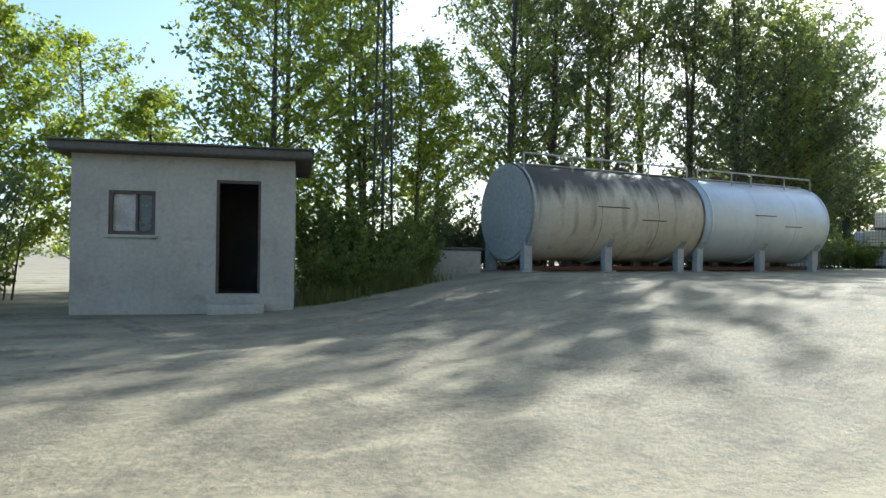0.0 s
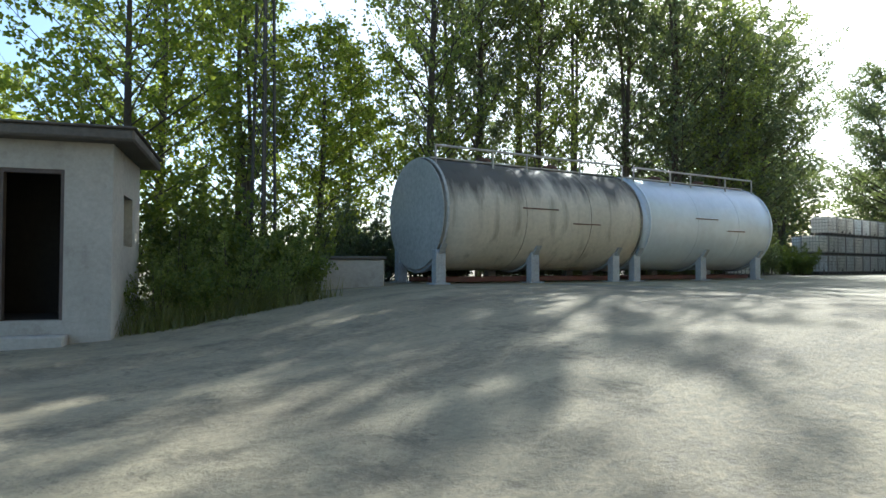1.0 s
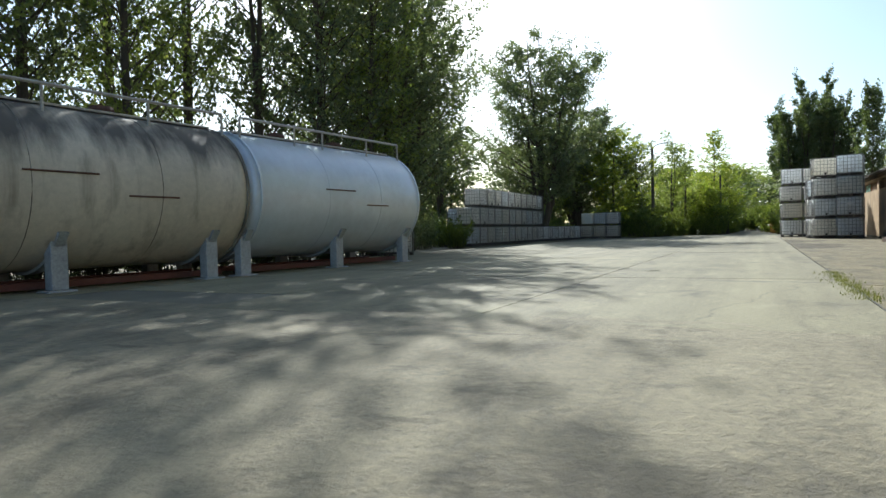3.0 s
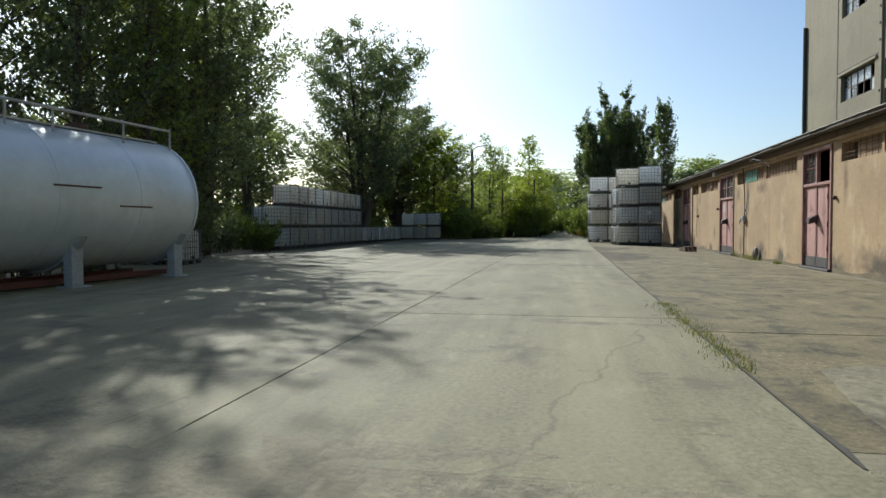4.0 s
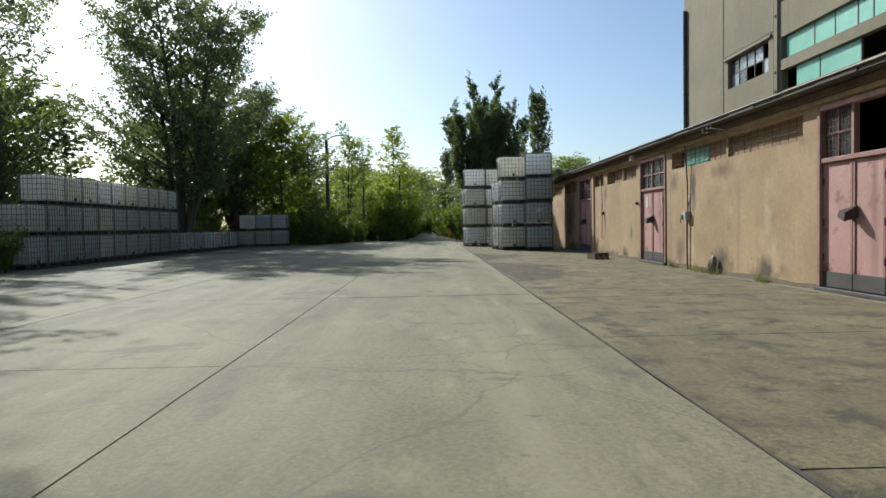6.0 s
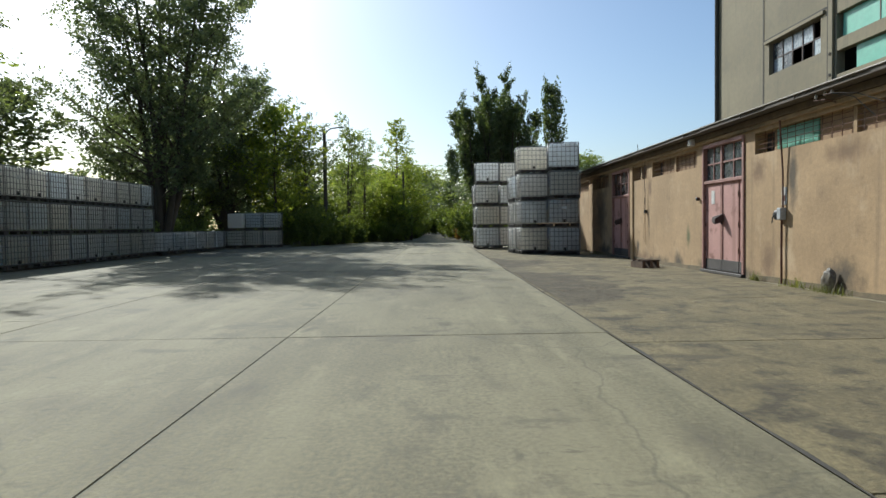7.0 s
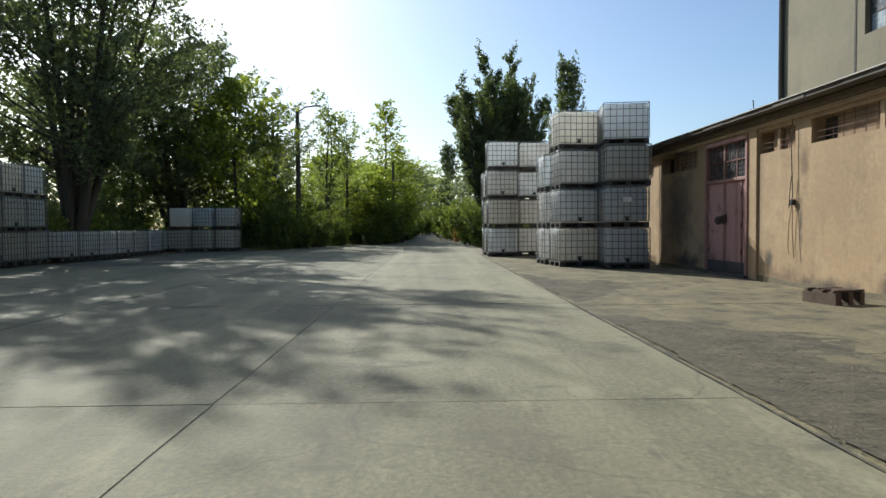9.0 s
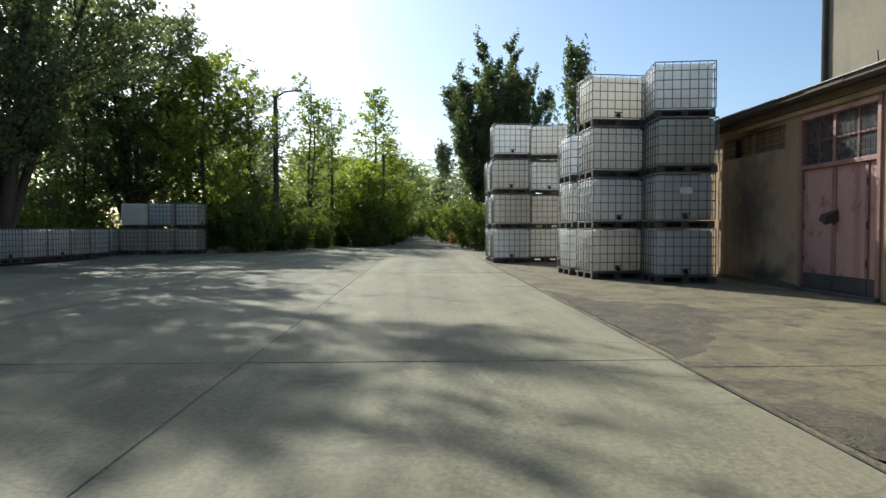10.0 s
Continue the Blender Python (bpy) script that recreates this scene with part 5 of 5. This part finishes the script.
TRACK_SIDE = [
    ("tall", 138.08, 10.48, 0.9, 2.2), ("tall_b", 153.47, 9.43, 1.0, 2.4), ("tall", 174.04, 9.15, 1.0, 2.6), ("young_b", 97.57, -2.48, 0.9, 1.4), ("tall_b", 105.86, -0.7, 0.72, 1.6), ("tall_b", 122.31, -0.79, 0.8, 1.8),
    ("tall", 119.78, -16.54, 0.88, 2.0), ("tall_b", 113.72, -12.66, 0.8, 2.0), ("tall", 194.5, 5.62, 1.0, 3.0), ("tall_b", 210.04, 9.15, 1.1, 3.2), ("bright", 89.91, 16.1, 0.85, 1.5), ("tall_b", 94.21, 22.33, 0.85, 1.6),
    ("tall", 81.92, 23.99, 0.75, 1.5), ("tall_c", 73.65, 22.71, 0.62, 1.1), ("young_b", 74.03, 18.15, 0.7, 1.1),
]
for kind, x, y, h, w in YARD_END + TRACK_SIDE:
    tree(FAR_KIND.get(kind, kind), x, y, h, w, rng_t.uniform(0, 360), LABELS[kind], FAR)
for i in range(26):
    x = 64.0 + i * 2.15
    y = 15.2 - 0.33 * (x - 63.5) + (0.0 if x < 77 else 0.16 * (x - 77)) + rng_t.uniform(-0.5, 0.5)
    bush("hedge" if i % 2 else "hedge_b", x, max(y, 8.6), 0.5 + rng_t.uniform(0, 0.35), rng_t.uniform(0, 360))
for i in range(12):
    bush("hedge_b" if i % 2 else "hedge", 67.5 + i * 2.45, 17.2 - 0.22 * i + rng_t.uniform(-0.6, 0.6), 0.8 + rng_t.uniform(0, 0.4), rng_t.uniform(0, 360))
for x, y, s in ((67.41, 3.4, 0.85), (69.97, 3.07, 1.0), (73.07, 3.57, 1.05), (77.18, 3.4, 1.1), (82.33, 3.66, 1.2), (88.52, 4.26, 1.2), (95.72, 4.28, 1.3), (102.93, 4.6, 1.3), (64.79, 1.89, 0.8)):
    bush("hedge", x, y, s, rng_t.uniform(0, 360), "yellow-green shrub on the verge of the track")
for x, y, s, k in ((2.6, 16.2, 0.5, "wild"), (3.3, 16.0, 0.42, "hedge"), (4.0, 16.3, 0.6, "wild"), (4.8, 16.2, 0.45, "wild"), (5.5, 16.9, 0.5, "hedge"), (3.3, 17.5, 0.75, "wild"), (4.6, 17.8, 0.8, "hedge"), (5.8, 18.4, 0.7, "wild"), (4.4, 19.6, 1.0, "hedge"), (2.2, 18.8, 1.0, "wild"),
                   (7.3, 20.3, 1.0, "wild"), (9.5, 20.9, 1.0, "grey"), (12.5, 20.9, 1.0, "grey"), (15.5, 20.8, 1.05, "grey"), (18.5, 20.6, 1.0, "grey"), (21.5, 20.4, 1.1, "grey"), (-4.6, 17.0, 1.2, "grey"), (-6.2, 18.3, 1.3, "wild"), (-8.0, 17.2, 1.2, "hedge"), (-10.0, 18.5, 1.3, "grey"), (-4.0, 21.0, 1.5, "wild")):
    bush(k, x, y, s, rng_t.uniform(0, 360), "dusty grey-green shrub beside the hut" if x < 8 else "dusty shrub added behind the storage tanks for the shade under them")
for x, y, s in ((24.4, 19.6, 0.9), (27.4, 20.2, 1.0), (30.0, 21.4, 1.1), (32.6, 21.8, 1.1), (37.5, 20.9, 0.6), (36.0, 22.2, 0.8)):
    bush("hedge" if x == 37.5 else "grey", x, y, s, rng_t.uniform(0, 360), "shrub in the shade of the tree line")
# Low row added behind the tanks to supply the dark shading beneath them.
for i in range(12):
    bush("grey", 8.4 + 1.35 * i, 20.4 - 0.11 * i + rng_t.uniform(-0.2, 0.2), 0.62, rng_t.uniform(0, 360), "dusty shrub added behind the storage tanks for the shade under them")
for i in range(7):
    bush("hedge_b" if i % 2 else "hedge", 116.0 + 3.0 * (i % 3), -2.0 + 1.7 * i, 0.9 + rng_t.uniform(0, 0.3), rng_t.uniform(0, 360), "green shrub at the far end of the track")
for i in range(9):
    bush("grey" if i % 2 else "wild", 52.5 + i * 1.9, 24.2 + rng_t.uniform(-0.6, 0.6), 1.15 + rng_t.uniform(0, 0.35), rng_t.uniform(0, 360), "dark shrub under the great tree")
for i in range(14):
    bush("low", 40.5 + i * 1.95, 23.0 + rng_t.uniform(-0.3, 0.5), 1.2, rng_t.uniform(0, 360), "low shrub behind the stacked containers")


for i in range(9):
    bush("hedge_b" if i % 2 else "hedge", 73.0 + 1.28 * i, 9.9 + rng_t.uniform(-0.5, 0.6), 0.65 + rng_t.uniform(0, 0.35), rng_t.uniform(0, 360))
for x, y, h in ((74.3, 10.12, 0.5), (76.59, 11.01, 0.55), (80.44, 9.29, 0.5)):
    tree("far_bright", x, y, h, 0.8, rng_t.uniform(0, 360), LABELS["bright"], FAR)


def distant_wood():
    """A far belt of trees that closes the horizon."""
    rg = random.Random(77)
    cs, rs = [], []
    for k in range(2600):
        a = rg.uniform(0, 2 * math.pi)
        r = rg.uniform(190, 235)
        cs.append((40 + r * math.cos(a), 8 + r * math.sin(a), rg.uniform(0.3, 8.5 + 4.0 * noise.noise((7 * math.cos(a), 7 * math.sin(a), 2)))))
        rs.append(rg.uniform(1.6, 3.2))
    ob = new("far_woods", leaf_mesh("far_woods", cs, rs, 26, 1.1, M_LEAF_DARK, 9))
    return tagged(ob, "far belt of hazy dark green woods on the horizon", "woods", kind="stuff")


distant_wood()


def grass(name, spots, blades, label, seed, height=0.16):
    rg = np.random.default_rng(seed)
    vs, fs = [], []
    for x, y, r in spots:
        for _ in range(blades):
            px, py = x + rg.normal() * r, y + rg.normal() * r * 0.5
            a, hh, w = rg.uniform(0, 6.28), height * rg.uniform(0.4, 1.3), 0.008
            z = ground_z(px) + 0.0
            dx, dy = math.cos(a), math.sin(a)
            k = len(vs)
            vs += [(px - dy * w, py + dx * w, z), (px + dy * w, py - dx * w, z), (px + dx * hh * 0.45, py + dy * hh * 0.45, z + hh)]
            fs.append((k, k + 1, k + 2))
    me = bpy.data.meshes.new(name)
    me.from_pydata(vs, [], fs)
    me.materials.append(M_GRASS)
    return tagged(new(name, me), label, "grass", kind="stuff")


grass("joint_grass", [(13.8 + 0.22 * k, 5.1 - 0.0108 * (0.22 * k - 2.2), 0.1 + 0.05 * (k * 7 % 4)) for k in range(21)], 90, "green grass tufts growing in the slab edge joint", 3, 0.06)
grass("verge_grass", [(63.5 + 0.7 * k, 15.8 - 0.33 * 0.7 * k if k < 20 else 11.4 - 0.05 * k, 0.5) for k in range(60)], 120, "dry green grass along the far verge", 4, 0.4)
grass("wall_weeds", [(29.1, 0.12, 0.12), (31.0, 0.2, 0.2), (31.5, 0.2, 0.16), (32.3, 0.14, 0.15), (46.0, 0.2, 0.4), (33.8, 0.12, 0.08)], 60, "sparse weeds at the foot of the garage wall", 5, 0.2)
grass("hut_weeds", [(2.3 + 0.22 * k, 15.5 + 0.05 * k, 0.25) for k in range(16)], 130, "tall dusty weeds beside the hut", 6, 0.45)

# ---- concrete slabs of the yard road ----
road = empty("road", pose(16.0, 5.1, 0.0, 0, 0, -0.62), "concrete slab road with open joints across the yard", "road", kind="structure")
rng_s = random.Random(3)


def slab_mesh(lx, ly, seed, material=M_SLAB):
    """A slab with chamfered, slightly chipped edges."""
    rg = random.Random(seed)
    bm = bmesh.new()
    k = 6
    ring = []
    for i in range(k):
        ring.append((lx * i / k, 0))
    for i in range(3):
        ring.append((lx, ly * i / 3))
    for i in range(k):
        ring.append((lx - lx * i / k, ly))
    for i in range(3):
        ring.append((0, ly - ly * i / 3))
    top, low, deep = [], [], []
    for x, y in ring:
        ch = 0.004 + 0.05 * max(0, rg.random() - 0.75)
        ix = min(max(x, ch), lx - ch)
        iy = min(max(y, ch), ly - ch)
        top.append(bm.verts.new((ix, iy, 0.0)))
        low.append(bm.verts.new((x, y, -0.012 - 0.012 * rg.random())))
        deep.append(bm.verts.new((x, y, -0.12)))
    n = len(ring)
    bm.faces.new(top)
    for a, b in ((top, low), (low, deep)):
        for i in range(n):
            bm.faces.new((a[i], b[i], b[(i + 1) % n], a[(i + 1) % n]))
    bmesh.ops.recalc_face_normals(bm, faces=bm.faces)
    return finish("slab", bm, material)


SLABS = [slab_mesh(5.493, 3.613, s) for s in range(4)]
for lane in range(4):
    for k in range(-2, 11):
        x = 0.6 + 5.5 * (k if lane != 2 else k + 0.3)
        if x < -5.0 or (lane == 3 and k > 5):
            continue
        mesh_part("slab", SLABS[rng_s.randrange(4)], road, pose(x + 0.0035, 0.0035 + 3.62 * lane, rng_s.uniform(-0.0015, 0.0015), rng_s.uniform(-0.015, 0.015), rng_s.uniform(-0.015, 0.015), 0))
joint_bed = structure("joint_bed", box(-4.85, 62.0, 0.05, 14.4, -0.055, -0.006), M_JOINT, "dark dirt filling the slab joints", "joints")
joint_bed.matrix_basis = road.matrix_basis


def slab_edge(x):
    """Where the road's slabs end and the apron begins."""
    return 5.085 - 0.0108 * (x - 16)


def crumbled(x, y):
    """How deep inside the two crumbled patches beside the slab edge a place lies."""
    near = 1.85 * min(1.0, max(0.0, (3.7 - abs(x - 33.6)) / 1.7))
    far = 1.75 * max(0.0, 1 - abs(x - 41.6) / 3.4)
    reach = max(near, far) + 0.07
    wave = 0.55 * noise.noise((x * 0.8, y * 1.1, 3.0)) + 0.4 * noise.noise((x * 2.6, y * 2.6, 7.0)) + 0.15 * noise.noise((x * 8, y * 8, 1.0))
    return reach * (1 + wave) - (slab_edge(x) - y)


def rubble():
    """Concrete broken to crumbs and dirt, low and lumpy, over the sound apron."""
    step, x0, y0, nx, ny = 0.045, 29.0, 2.2, 370, 61
    zs, index, vs, fs = {}, {}, [], []
    for i in range(nx):
        for j in range(ny):
            x, y = x0 + step * i, y0 + step * j
            if y > slab_edge(x) - 0.03:
                continue
            m = crumbled(x, y)
            if m > -0.12:
                lump = 0.5 + 0.3 * noise.noise((x * 2.2, y * 2.2, 9)) + 0.34 * noise.noise((x * 7, y * 7, 2)) + 0.3 * noise.noise((x * 19, y * 19, 4))
                zs[i, j] = -0.003 + min(max(m / 0.6, 0.0), 1.0) * 0.028 * max(lump, 0.0)
    for (i, j), z in zs.items():
        index[i, j] = len(vs)
        vs.append((x0 + step * i, y0 + step * j, z))
    for i, j in zs:
        quad = [(i, j), (i + 1, j), (i + 1, j + 1), (i, j + 1)]
        if all(q in index for q in quad):
            fs.append([index[q] for q in quad])
    me = bpy.data.meshes.new("rubble")
    me.from_pydata(vs, [], fs)
    me.materials.append(M_RUBBLE)
    return tagged(new("rubble", me), "patches of crumbled brown-grey concrete along the slab edge", "rubble", kind="stuff")


def gravel():
    """Loose stones strewn over the crumbled patches."""
    rg = np.random.default_rng(8)
    vs, fs = [], []
    for _ in range(16000):
        x, y = rg.uniform(28.5, 45.5), rg.uniform(2.4, 5.05)
        m = crumbled(x, y)
        if y > slab_edge(x) - 0.02 or rg.random() > min(1.0, max(0.006, 0.6 * m + 0.1)):
            continue
        s = rg.uniform(0.005, 0.011) if rg.random() < 0.95 else rg.uniform(0.012, 0.028)
        z = 0.001 + 0.009 * min(max(m / 0.8, 0.0), 1.0)
        a = rg.uniform(0, 6.28)
        k = len(vs)
        for q in range(3):
            vs.append((x + s * math.cos(a + q * 2.1), y + s * math.sin(a + q * 2.1), z - 0.006))
        vs.append((x + s * 0.2, y, z + s * 0.35))
        fs += [(k, k + 1, k + 3), (k + 1, k + 2, k + 3), (k + 2, k, k + 3)]
    me = bpy.data.meshes.new("gravel")
    me.from_pydata(vs, [], fs)
    me.materials.append(M_GRAVEL)
    return tagged(new("gravel", me), "loose grey stones strewn over crumbled concrete", "gravel", kind="stuff")


rubble()
gravel()


def edge_joint():
    """A ragged dark line of dirt along the broken slab edge."""
    bm = bmesh.new()
    rows = []
    for k in range(620):
        x = -4.5 + 0.09 * k
        a = 0.012 + 0.05 * max(0.0, noise.noise((x * 1.1, 0, 2))) + 0.02 * max(0.0, noise.noise((x * 6.0, 0, 5)))
        rows.append([bm.verts.new((x, 0.002, 0.003)), bm.verts.new((x, -a, 0.004)), bm.verts.new((x, -a - 0.01, -0.01))])
    for p, q in zip(rows, rows[1:]):
        for i in range(2):
            bm.faces.new((p[i], p[i + 1], q[i + 1], q[i]))
    bmesh.ops.recalc_face_normals(bm, faces=bm.faces)
    return structure("edge_joint", bm, M_SEAM, "dark dirt in the joint along the slab edge", "joint")


edge_joint().matrix_basis = road.matrix_basis

# ---- worn apron slabs between the road and the garages ----
apron_bed = structure("joint_bed", box(-0.4, 40.8, -4.6, -0.12, -0.055, -0.006), M_JOINT, "dirt filling the joints of the apron", "joints")
apron_bed.matrix_basis = road.matrix_basis
apron = empty("pavement", pose(0, 0, 0.0), "worn concrete apron in front of the garages", "pavement", kind="structure")
APRON = [slab_mesh(3.774, 4.7, 20 + s, M_APRON) for s in range(3)]
mesh_part("slab", APRON[0], apron, pose(11.8, slab_edge(11.8) - 4.71, -0.033, 0, -0.47, -0.62))
for k in range(1, 12):
    x = 11.8 + 3.78 * k
    mesh_part("slab", APRON[k % 3], apron, pose(x, slab_edge(x) - 4.71, rng_s.uniform(-0.001, 0.001), rng_s.uniform(-0.012, 0.012), rng_s.uniform(-0.012, 0.012), -0.62))
